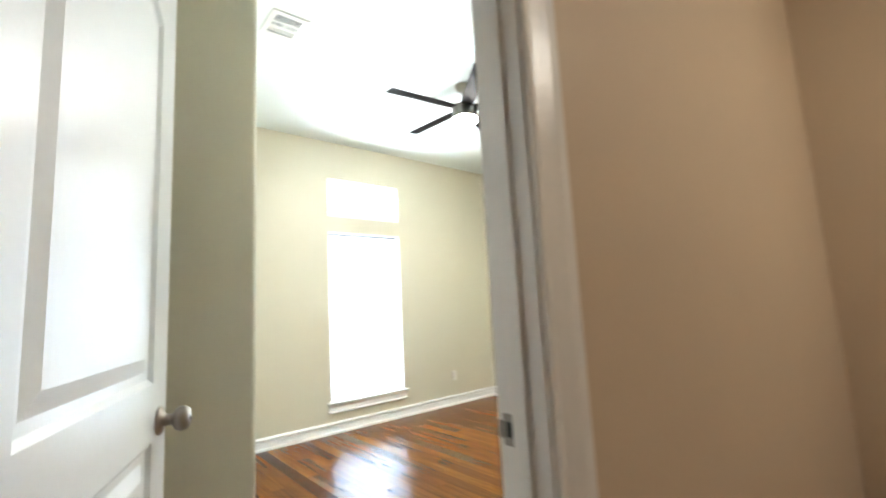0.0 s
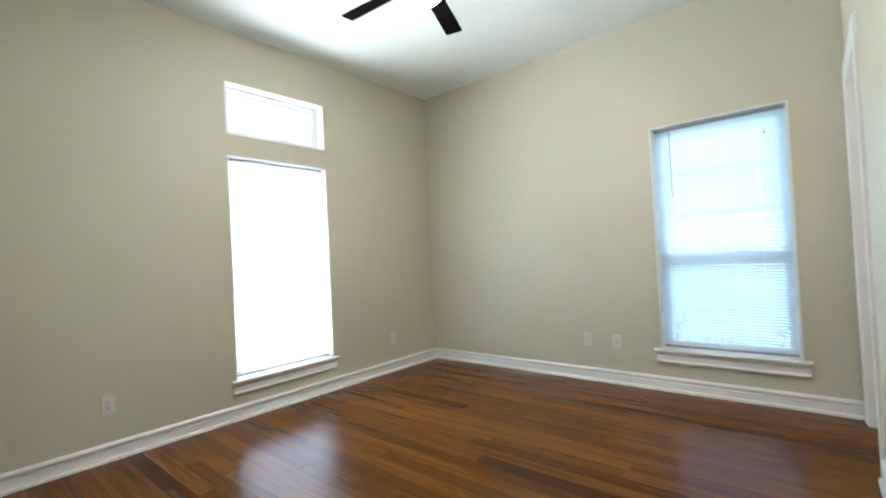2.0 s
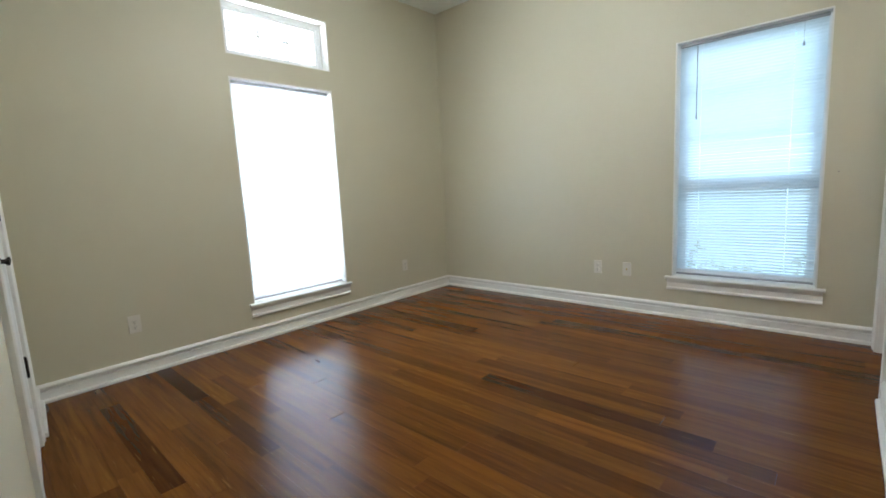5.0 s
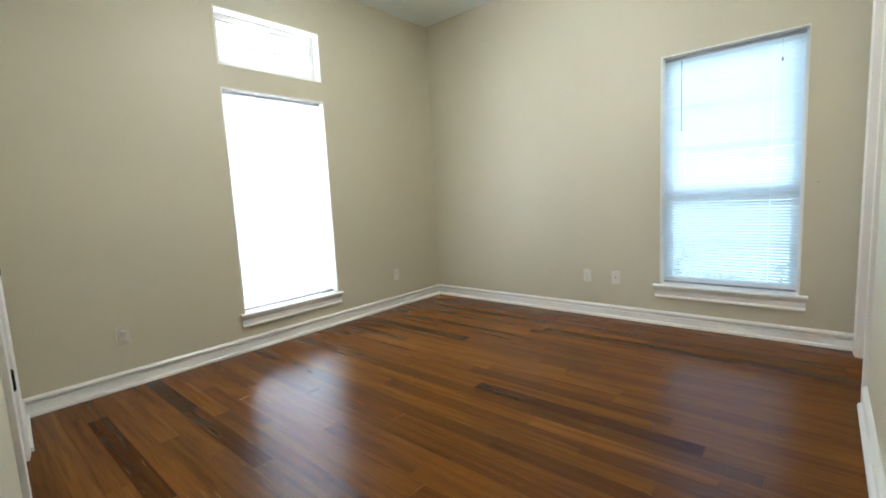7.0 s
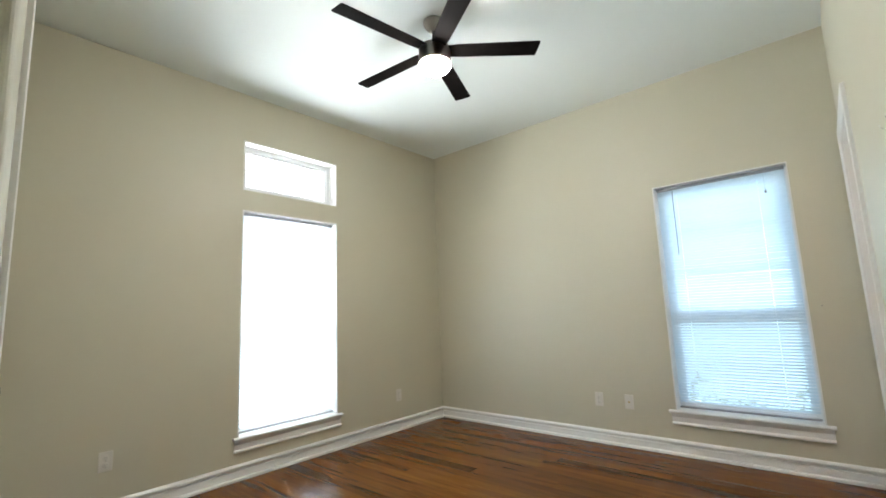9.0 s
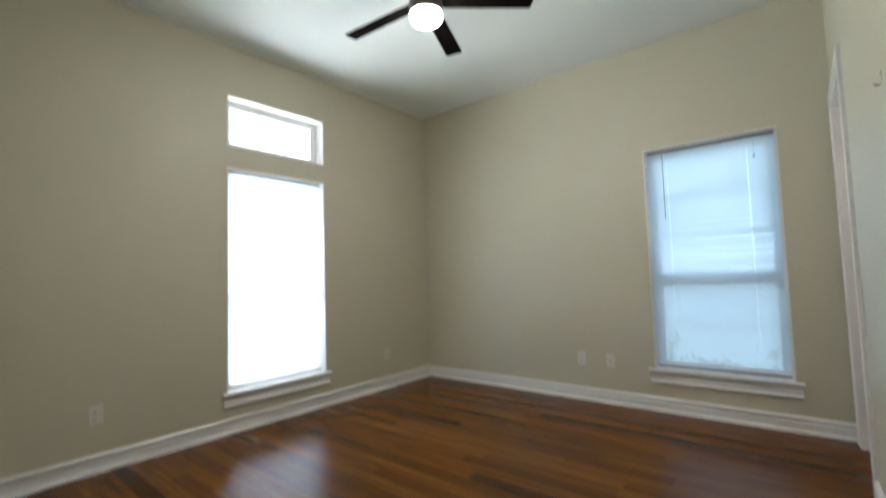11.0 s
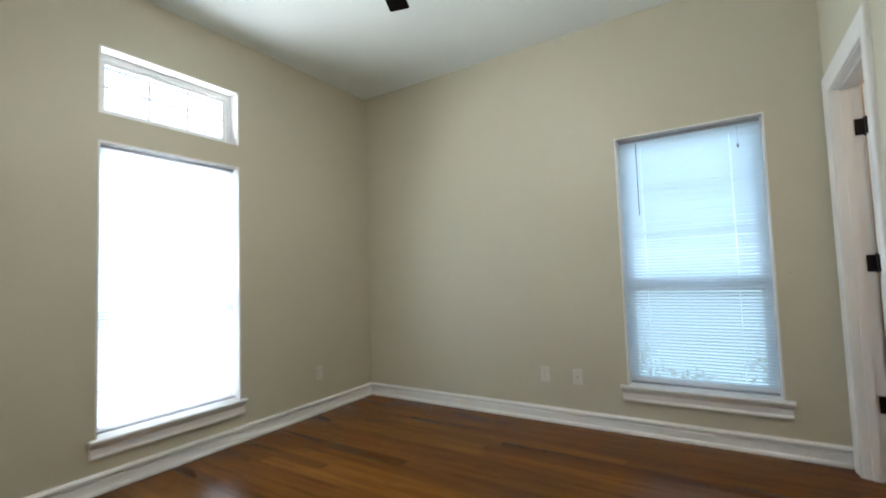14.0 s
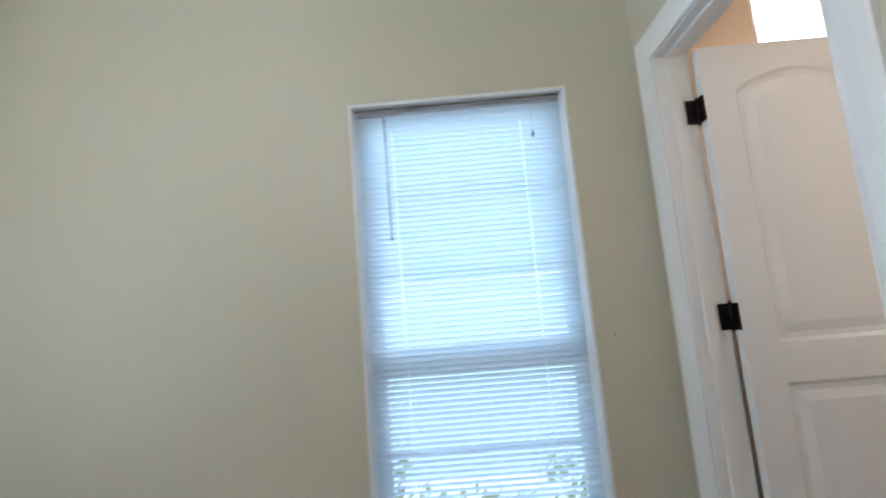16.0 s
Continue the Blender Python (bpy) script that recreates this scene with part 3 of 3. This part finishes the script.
NORTH = pose(W1[0], YN, 0)
EAST = pose(XE, W2[1], 0, rz=-90)
window("window_1", NORTH, W1[1] - W1[0], W1[2], W1[3], 1, 2, True, 0.036, "tall white double-hung window with a moulded sill")
window("window_2", pose(TR[0], YN, 0), TR[1] - TR[0], TR[2], TR[3], 3, 2, False, 0, "white transom window with a six-light grid")
window("window_3", EAST, W2[1] - W2[0], W2[2], W2[3], 1, 2, True, 0.045, "white double-hung window with a moulded sill")
window("window_4", pose(XE, BW[1], 0, rz=-90), BW[1] - BW[0], BW[2], BW[3], 1, 1, False, 0, "bright white bathroom window")


def blind(m, w, z0, z1, wand_x, wand_z, tag_x, tag_z, label):
    """A mini blind hung in the reveal, slats tilted nearly shut."""
    b = thing("mini_blind", m, label, "window blind", "mini blinds")
    x0, x1, y = 0.022, w - 0.022, 0.048
    part("headrail", box((x0, y - 0.014, z1 - 0.036), (x1, y + 0.012, z1 - 0.018), 0.002, 1), M_HEAD, b, "metal headrail, backlit shade in its grey")
    # dark strip stands in for the shadow gap above the headrail
    part("gap_shade_strip", boxes(((x0, y + 0.004, z1 - 0.018), (x1, y + 0.012, z1 - 0.0135))), M_DARK, b, "dark strip as the shaded gap over the headrail")
    part("bottom_rail", box((x0, y - 0.012, z0 + 0.014), (x1, y + 0.012, z0 + 0.027), 0.003, 1), M_HEAD, b)
    pitch, wide, tilt = 0.0215, 0.0262, radians(49)
    n = int((z1 - 0.046 - z0 - 0.03) / pitch)
    bm = bmesh.new()
    rows = []
    holes = (0.185, 0.79)
    cols = [x0 + 0.002] + [w * fx + dx for fx in holes for dx in (-0.0022, 0.0022)] + [x1 - 0.002]
    for u, bow in ((-0.5, 0), (-0.3, 0.0020), (0, 0.0031), (0.3, 0.0020), (0.5, 0)):
        dy, dz = u * wide * math.cos(tilt) + bow * math.sin(tilt), -u * wide * math.sin(tilt) + bow * math.cos(tilt)
        rows.append([bm.verts.new((x, dy, dz)) for x in cols])
    for k, (a, c) in enumerate(zip(rows, rows[1:])):
        for i in range(5):
            if i % 2 == 0 or k in (0, 3):
                bm.faces.new((a[i], a[i + 1], c[i + 1], c[i]))
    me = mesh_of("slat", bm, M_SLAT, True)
    for i in range(n):
        s = new("slat", me)
        s.parent = b
        s.location = (0, y, z1 - 0.054 - i * pitch)
        s.rotation_euler = (radians(random.uniform(-0.5, 0.5)), radians(random.uniform(-0.05, 0.05)), 0)
    for fx in holes:
        part("ladder_cord", boxes(((w * fx - 0.0006, y - 0.0006, z0 + 0.02), (w * fx + 0.0006, y + 0.0006, z1 - 0.04))), M_SLAT, b)
    part("wand", lathe([(0, 0), (0.004, 0.0), (0.0042, 0.01), (0.0032, 0.03), (0.0032, z1 - 0.06 - wand_z), (0.002, z1 - 0.05 - wand_z), (0, z1 - 0.05 - wand_z)], pose(wand_x, y - 0.022, wand_z), 8), M_WAND, b, "thin grey tilt wand")
    part("cord_tassel", lathe([(0, 0), (0.006, 0.001), (0.0065, 0.012), (0.003, 0.026), (0.0005, 0.028), (0.0005, z1 - 0.045 - tag_z), (0, z1 - 0.045 - tag_z)], pose(tag_x, y - 0.021, tag_z), 10), M_WAND, b, "small grey cord tassel")
    return b


blind(NORTH, W1[1] - W1[0], W1[2] + 0.012, W1[3], 0.171, 1.346, 0.718, 1.89, "closed white mini blind in a tall sunlit window")
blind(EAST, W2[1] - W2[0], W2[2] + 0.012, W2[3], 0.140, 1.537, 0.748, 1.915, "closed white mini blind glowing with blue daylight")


# ---- ceiling fan ----
fan = thing("ceiling_fan", pose(2.105, 2.875, H), "five-blade ceiling fan, brushed nickel motor, dark blades, lit", "ceiling fan")
part("canopy", lathe([(0, 0), (0.066, 0), (0.066, -0.010), (0.058, -0.036), (0.036, -0.060), (0.018, -0.068), (0, -0.068)]), M_NICKEL, fan, "brushed nickel canopy")
part("downrod", lathe([(0, -0.06), (0.0125, -0.06), (0.0125, -0.150), (0, -0.150)]), M_NICKEL, fan)
part("motor_housing", lathe([(0, -0.140), (0.028, -0.141), (0.034, -0.160), (0.070, -0.172), (0.094, -0.180), (0.100, -0.190), (0.100, -0.268), (0.103, -0.272), (0.103, -0.290), (0.096, -0.292), (0.096, -0.286), (0, -0.284)]), M_NICKEL, fan, "brushed nickel motor housing")
part("light_diffuser", lathe([(0, -0.2865), (0.0955, -0.2885), (0.0985, -0.294), (0.0985, -0.312), (0.088, -0.326), (0.066, -0.335), (0.034, -0.339), (0, -0.340)]), M_LAMP, fan, "lit frosted glass bowl")
for k in range(5):
    lift = -3.2 if k == 2 else 0   # one blade has warped upwards
    turn = pose(0, 0, -0.203, 0, 1.0, 0) @ pose(0, 0, 0, 0, 0, 22.5 + 72 * k) @ pose(0, 0, 0, 0, lift, 0) @ pose(0, 0, 0, -10, 0, 0)
    bm = bmesh.new()
    pts = [(0.085, -0.046), (0.16, -0.052), (0.655, -0.060), (0.664, -0.051), (0.650, 0.052), (0.640, 0.060), (0.16, 0.052), (0.085, 0.046)]
    lo, hi = [[bm.verts.new((x, y, z)) for x, y in pts] for z in (-0.003, 0.003)]
    for i in range(8):
        j = (i + 1) % 8
        bm.faces.new((lo[i], lo[j], hi[j], hi[i]))
    bm.faces.new(lo[::-1])
    bm.faces.new(hi)
    bmesh.ops.bevel(bm, geom=bm.edges[:], offset=0.0012, segments=1, affect="EDGES")
    blade = part("blade", bm, M_BLADE, fan, "dark walnut blade", at=turn)
    part("blade_clamp", box((0.080, -0.034, 0.0035), (0.150, 0.034, 0.008), 0.001, 1), M_NICKEL, blade)

hall_lamp = thing("hall_lamp", pose(1.75, -1.0, H), "round lit ceiling lamp in the hall", "ceiling lamp")
part("base", lathe([(0, 0), (0.16, 0), (0.16, -0.025), (0, -0.025)]), M_NICKEL, hall_lamp)
part("glass_bowl", lathe([(0.15, -0.0255), (0.145, -0.06), (0.10, -0.09), (0.04, -0.10), (0, -0.102)]), M_HALL_LAMP, hall_lamp, "lit frosted bowl")

# ---- ceiling register ----
vent = thing("ceiling_vent", pose(0.645, 2.95, H) @ Matrix.Scale(1.14, 4), "white stamped-metal ceiling air register with dark gaps", "air vent")
a, b2 = 0.100, 0.115
fw = 0.030
part("frame", boxes(((-a, -b2, -0.006), (-a + fw, b2, 0)), ((a - fw, -b2, -0.006), (a, b2, 0)), ((-a + fw, -b2, -0.006), (a - fw, -b2 + fw, 0)), ((-a + fw, b2 - fw, -0.006), (a - fw, b2, 0))), M_TRIM, vent)
part("backing", boxes(((-a + 0.02, -b2 + 0.02, -0.0015), (a - 0.02, b2 - 0.02, -0.0005))), M_VENTBACK, vent)
part("mullion", boxes(((-0.009, -0.024, -0.0062), (0.009, 0.024, -0.0015))), M_TRIM, vent)
for y in (-0.024, 0.024):
    part("crossbar", boxes(((-a + fw, y - 0.008, -0.0060), (a - fw, y + 0.008, -0.0015))), M_TRIM, vent)
# two outer banks of long slats and a middle bank of short ones turned the other way
for y0 in (-0.066, 0.040):
    for i in range(3):
        bm = box((-a + fw, -0.0040, -0.0006), (a - fw, 0.0040, 0.0006))
        bm.transform(pose(0, y0 + i * 0.013, -0.0045, 28 if y0 < 0 else -28, 0, 0))
        part("slat", bm, M_TRIM, vent)
for side in (-1, 1):
    for i in range(4):
        bm = box((-0.0035, -0.015, -0.0006), (0.0035, 0.015, 0.0006))
        bm.transform(pose(side * (0.018 + i * 0.0145), 0, -0.0045, 0, side * 28, 0))
        part("slat", bm, M_TRIM, vent)


# ---- outlets and small wall things ----
def outlet(m, style, label):
    """A wall plate: local x along the wall, -y into the room, centred."""
    o2 = thing("wall_outlet", m, label, "outlet", "wall plates")
    part("cover_plate", box((-0.036, -0.006, -0.058), (0.036, 0, 0.058), 0.003, 2), M_PLATE, o2)
    if style == "duplex":
        for dz in (-0.0195, 0.0195):
            r = part("receptacle", lathe([(0, 0), (0.0165, 0), (0.0165, 0.0025), (0.0155, 0.003), (0, 0.003)], pose(0, -0.006, dz, 90, 0, 0), 20), M_PLATE, o2)
            part("slots", boxes(((-0.0075, -0.0098, dz - 0.002), (-0.0055, -0.0088, dz + 0.007)), ((0.0055, -0.0098, dz - 0.001), (0.0075, -0.0088, dz + 0.006)), ((-0.002, -0.0098, dz - 0.010), (0.002, -0.0088, dz - 0.006))), M_DARK, r)
        part("screw", lathe([(0, 0), (0.003, 0), (0.003, 0.001), (0, 0.0014)], pose(0, -0.006, 0, 90, 0, 0), 10), M_NICKEL, o2)
    else:
        j = part("jack", lathe([(0, 0), (0.008, 0), (0.008, 0.003), (0.0048, 0.003), (0.0048, 0.010), (0.002, 0.010), (0, 0.008)], pose(0, -0.006, 0, 90, 0, 0), 16), M_BRASS, o2, "brass coaxial jack")
        for dz in (-0.042, 0.042):
            part("screw", lathe([(0, 0), (0.003, 0), (0.003, 0.001), (0, 0.0014)], pose(0, -0.006, dz, 90, 0, 0), 10), M_PLATE, o2)
    return o2


outlet(pose(0.903, YN, 0.345), "duplex", "white duplex outlet low on the beige wall")
outlet(pose(3.325, YN, 0.340), "duplex", "white duplex outlet low beside the room corner")
outlet(pose(XE, 2.788, 0.359, rz=-90), "duplex", "white duplex outlet low on the beige wall")
outlet(pose(XE, 2.534, 0.358, rz=-90), "coax", "white cable plate with a small brass jack")

hook = thing("wall_nail", pose(XE, 1.222, 1.10, rz=-90), "small grey nail in the beige painted wall", "nail")
part("shank", lathe([(0, -0.004), (0.0016, -0.004), (0.0016, 0.014), (0.0045, 0.0145), (0.0045, 0.016), (0, 0.0165)], pose(0, 0, 0, 90, 0, 0), 10), M_NICKEL, hook)



def picture_hook(x, z):
    """A small white hook: a nailed strip with a curled lip."""
    h = thing("picture_hook", pose(x, YS, z, rz=180), "small white picture hook nailed to the beige wall", "wall hook", "picture hooks")
    part("strip", box((-0.004, -0.0018, 0), (0.004, -0.0001, 0.036), 0.0006, 1), M_PLATE, h)
    lip = bmesh.new()
    path = [(-0.0018 - 0.008 * (1 - math.cos(a)), -0.008 * math.sin(a)) for a in [radians(d) for d in range(0, 181, 30)]] + [(-0.0200, 0.007)]
    rows = [[lip.verts.new((x2, y2, z2)) for x2 in (-0.004, 0.004)] for y2, z2 in path]
    back = [[lip.verts.new((x2, y2 + 0.0014, z2 + 0.0006)) for x2 in (-0.004, 0.004)] for y2, z2 in path]
    for r0, r1, q0, q1 in zip(rows, rows[1:], back, back[1:]):
        lip.faces.new((r0[0], r0[1], r1[1], r1[0]))
        lip.faces.new((q0[1], q0[0], q1[0], q1[1]))
    bmesh.ops.recalc_face_normals(lip, faces=lip.faces[:])
    part("lip", lip, M_PLATE, h)
    part("nail", lathe([(0, 0), (0.0028, 0), (0.0028, 0.0012), (0, 0.0016)], pose(0, -0.0018, 0.026, 90, 0, 0), 10), M_NICKEL, h)
    return h


picture_hook(1.57, 1.635)
picture_hook(1.89, 1.635)
anchor = thing("wall_anchor", pose(1.665, YS, 1.711, rz=180), "dark empty wall anchor in the beige wall", "wall anchor")
part("socket", lathe([(0, 0.0006), (0.0045, 0.0006), (0.0050, 0.0022), (0.0085, 0.0020), (0.0090, 0.0001), (0, 0.0001)], pose(0, 0, 0, 90, 0, 0), 16), M_DARK, anchor)

stop = thing("door_stop", along(0.53) @ pose(0, -0.016, 0.062, 90, 0, 0), "white spring door stop on the baseboard", "door stop")
part("rod", lathe([(0, 0), (0.011, 0), (0.011, 0.004), (0.0045, 0.006), (0.0045, 0.062), (0, 0.062)], None, 12), M_PLATE, stop)
part("tip", lathe([(0, 0.062), (0.0075, 0.062), (0.0075, 0.074), (0.005, 0.078), (0, 0.078)], None, 12), M_DARK, stop, "dark rubber tip")

# ---- outdoors ----
structure("ground", boxes(((-600, -600, -0.35), (600, 600, -0.25))), M_LAWN, "lawn reaching to the horizon", "ground")
structure("pavement", boxes(((XE + 1.2, -4, -0.25), (XE + 2.4, 9, -0.235))), M_CONCRETE, "pale concrete path outside the side window", "path")
structure("foundation", boxes(((HX0 - 0.2, BY0 - 0.2, -0.30), (XE + o + 0.02, YN + o + 0.02, -0.02))), M_CONCRETE, "concrete slab under the house", "slab")


def shrub(x, y, r, h, n, seed):
    """A shrub: a few stems and a crown of many small leaves with gaps."""
    rnd = random.Random(seed)
    s = thing("shrub", pose(x, y, -0.25), "leafy green shrub outside the side window", "shrub", "shrubs")
    stems = []
    for k in range(5):
        ang, lean = rnd.uniform(0, 6.28), rnd.uniform(0.1, 0.35)
        stems.append(lathe([(0, 0), (0.03 * r, 0), (0.02 * r, h * 0.3), (0.008 * r, h * 0.62), (0, h * 0.62)], pose(0.05 * math.cos(ang), 0.05 * math.sin(ang), 0, math.degrees(lean) * math.cos(ang), math.degrees(lean) * math.sin(ang), 0), 7))
    part("stem", joined(*stems), M_BARK, s)
    verts, faces = [], []
    for i in range(n):
        while True:
            p = Vector((rnd.uniform(-1, 1), rnd.uniform(-1, 1), rnd.uniform(-1, 1)))
            if 0.35 < p.length < 1 + 0.25 * noise.noise(p * 2.3 + Vector((seed, 0, 0))):
                break
        p = Vector((p.x * r, p.y * r, h * 0.58 + p.z * h * 0.42))
        q = Euler((rnd.uniform(0, 6), rnd.uniform(0, 6), rnd.uniform(0, 6))).to_matrix()
        ln, wd = rnd.uniform(0.06, 0.11), rnd.uniform(0.03, 0.055)
        base = len(verts)
        for v in ((-ln / 2, 0, 0), (0, wd / 2, 0.006), (ln / 2, 0, 0), (0, -wd / 2, 0.006)):
            verts.append(p + q @ Vector(v))
        faces += [(base, base + 1, base + 2), (base, base + 2, base + 3)]
    me = bpy.data.meshes.new("crown")
    me.from_pydata(verts, [], faces)
    me.materials.append(M_LEAF)
    crown = new("crown", me)
    crown.parent = s
    tagged(crown, "many small green leaves", kind="stuff")
    return s


for i, (x, y, r, h) in enumerate([(4.52, 1.27, 0.27, 0.78), (4.55, 1.72, 0.26, 0.66), (4.52, 2.17, 0.27, 0.80), (5.5, 0.9, 0.5, 1.0), (5.6, 2.6, 0.5, 1.1), (7.9, -0.6, 0.9, 1.5)]):
    shrub(x, y, r, h, 95 if r < 0.4 else 1200, 11 + i)

# ---- wooden floor ----
floor = structure("floor", boxes(((HX0, BY0, -0.02), (XE, YN, -0.006))), M_GROUT, "glossy brown wooden plank floor", "floor")
PW = 0.0915
rnd = random.Random(5)
plank_meshes = {}


def plank_mesh(length):
    key = round(length, 2)
    if key not in plank_meshes:
        w, c = PW / 2 - 0.00005, 0.0003
        bm = bmesh.new()
        rings = [[bm.verts.new((sx * (w - i), sy * (key / 2 - 0.00005 - i), z)) for sx, sy in ((-1, -1), (1, -1), (1, 1), (-1, 1))] for z, i in ((-0.006, 0), (-c, 0), (0, c))]
        for a, b in zip(rings, rings[1:]):
            for k in range(4):
                bm.faces.new((a[k], a[(k + 1) % 4], b[(k + 1) % 4], b[k]))
        bm.faces.new(rings[-1])
        plank_meshes[key] = mesh_of("plank", bm, M_WOOD)
    return plank_meshes[key], key


def lay(x, y0, y1, tone):
    me, ln = plank_mesh(y1 - y0)
    p = new("plank", me)
    p.parent = floor
    p.location = (x, (y0 + y1) / 2, 0)
    p.rotation_euler = (rnd.uniform(-0.00006, 0.00006), rnd.uniform(-0.0016, 0.0016), 0)
    p.color = (*tone, 1)


DARK, DIM, LIGHT = (0.46, 0.37, 0.32), (0.70, 0.62, 0.56), (1.3, 1.25, 1.2)
# boards whose tone stands out: row, from, to, tone
marked = {4: [(3.10, 4.20, (0.54, 0.45, 0.40))], 8: [(3.02, 3.86, (0.54, 0.45, 0.40)), (3.86, 4.60, DARK)], 10: [(3.35, 4.10, DIM)], 2: [(2.5, 3.3, DIM)], 12: [(3.05, 3.9, (1.2, 1.18, 1.12))],
          16: [(1.45, 2.30, DIM)], 18: [(0.994, 1.95, (0.60, 0.52, 0.46))], 19: [(1.45, 2.25, (1.22, 1.2, 1.15))], 21: [(1.53, 2.72, DARK)], 23: [(1.7, 2.9, DIM)],
          27: [(1.8, 2.6, DIM)], 28: [(3.30, 3.95, (0.60, 0.52, 0.46))], 32: [(2.1, 2.95, LIGHT)], 34: [(0.994, 1.60, (0.54, 0.45, 0.40)), (1.60, 2.90, DIM)]}
x_first = 0.2365 + PW / 2
row = -16
while x_first + row * PW - PW / 2 < XE - 0.001:
    x = x_first + row * PW
    lo, hi = (0.30, YN) if row >= 0 else (0.05, YC)
    if x > 0.62:
        lo = YS if x < BX0 - 0.05 else 0.2
    if x < XV:
        row += 1
        continue
    fixed = sorted(marked.get(row, []))
    y = lo - 0.0
    first = True
    while y < hi - 0.02:
        nxt = [f for f in fixed if f[0] >= y - 1e-6]
        if nxt and abs(nxt[0][0] - y) < 1e-6:
            lay(x, y, min(nxt[0][1], hi), nxt[0][2])
            y = nxt[0][1]
            continue
        ln = rnd.uniform(0.8, 1.85) * (rnd.uniform(0.3, 1) if first else 1)
        first = False
        end = min(y + ln, nxt[0][0] if nxt else hi)
        if (nxt[0][0] if nxt else hi) - end < 0.22:
            end = nxt[0][0] if nxt else hi
        g = rnd.choice((0.80, 0.88, 0.94, 1.0, 1.0, 1.03, 1.06, 1.12))
        lay(x, y, end, (g, g * rnd.uniform(0.96, 1.03), g * rnd.uniform(0.92, 1.04)))
        y = end
    row += 1
structure("floor_hall", boxes(((HX0, HY0, -0.006), (XV, yh, 0)), ((XV, HY0, -0.006), (HX1 - 0.1, 0.04, 0)), ((0.62, 0.04, -0.006), (HX1 - 0.1, yh, 0))), M_WOOD, "glossy brown wooden hall floor", "floor")
structure("floor_bath", boxes(((HX1 + 0.02, BY0, -0.006), (XE, 0.19, 0.0))), M_CONCRETE, "pale bathroom floor", "floor")
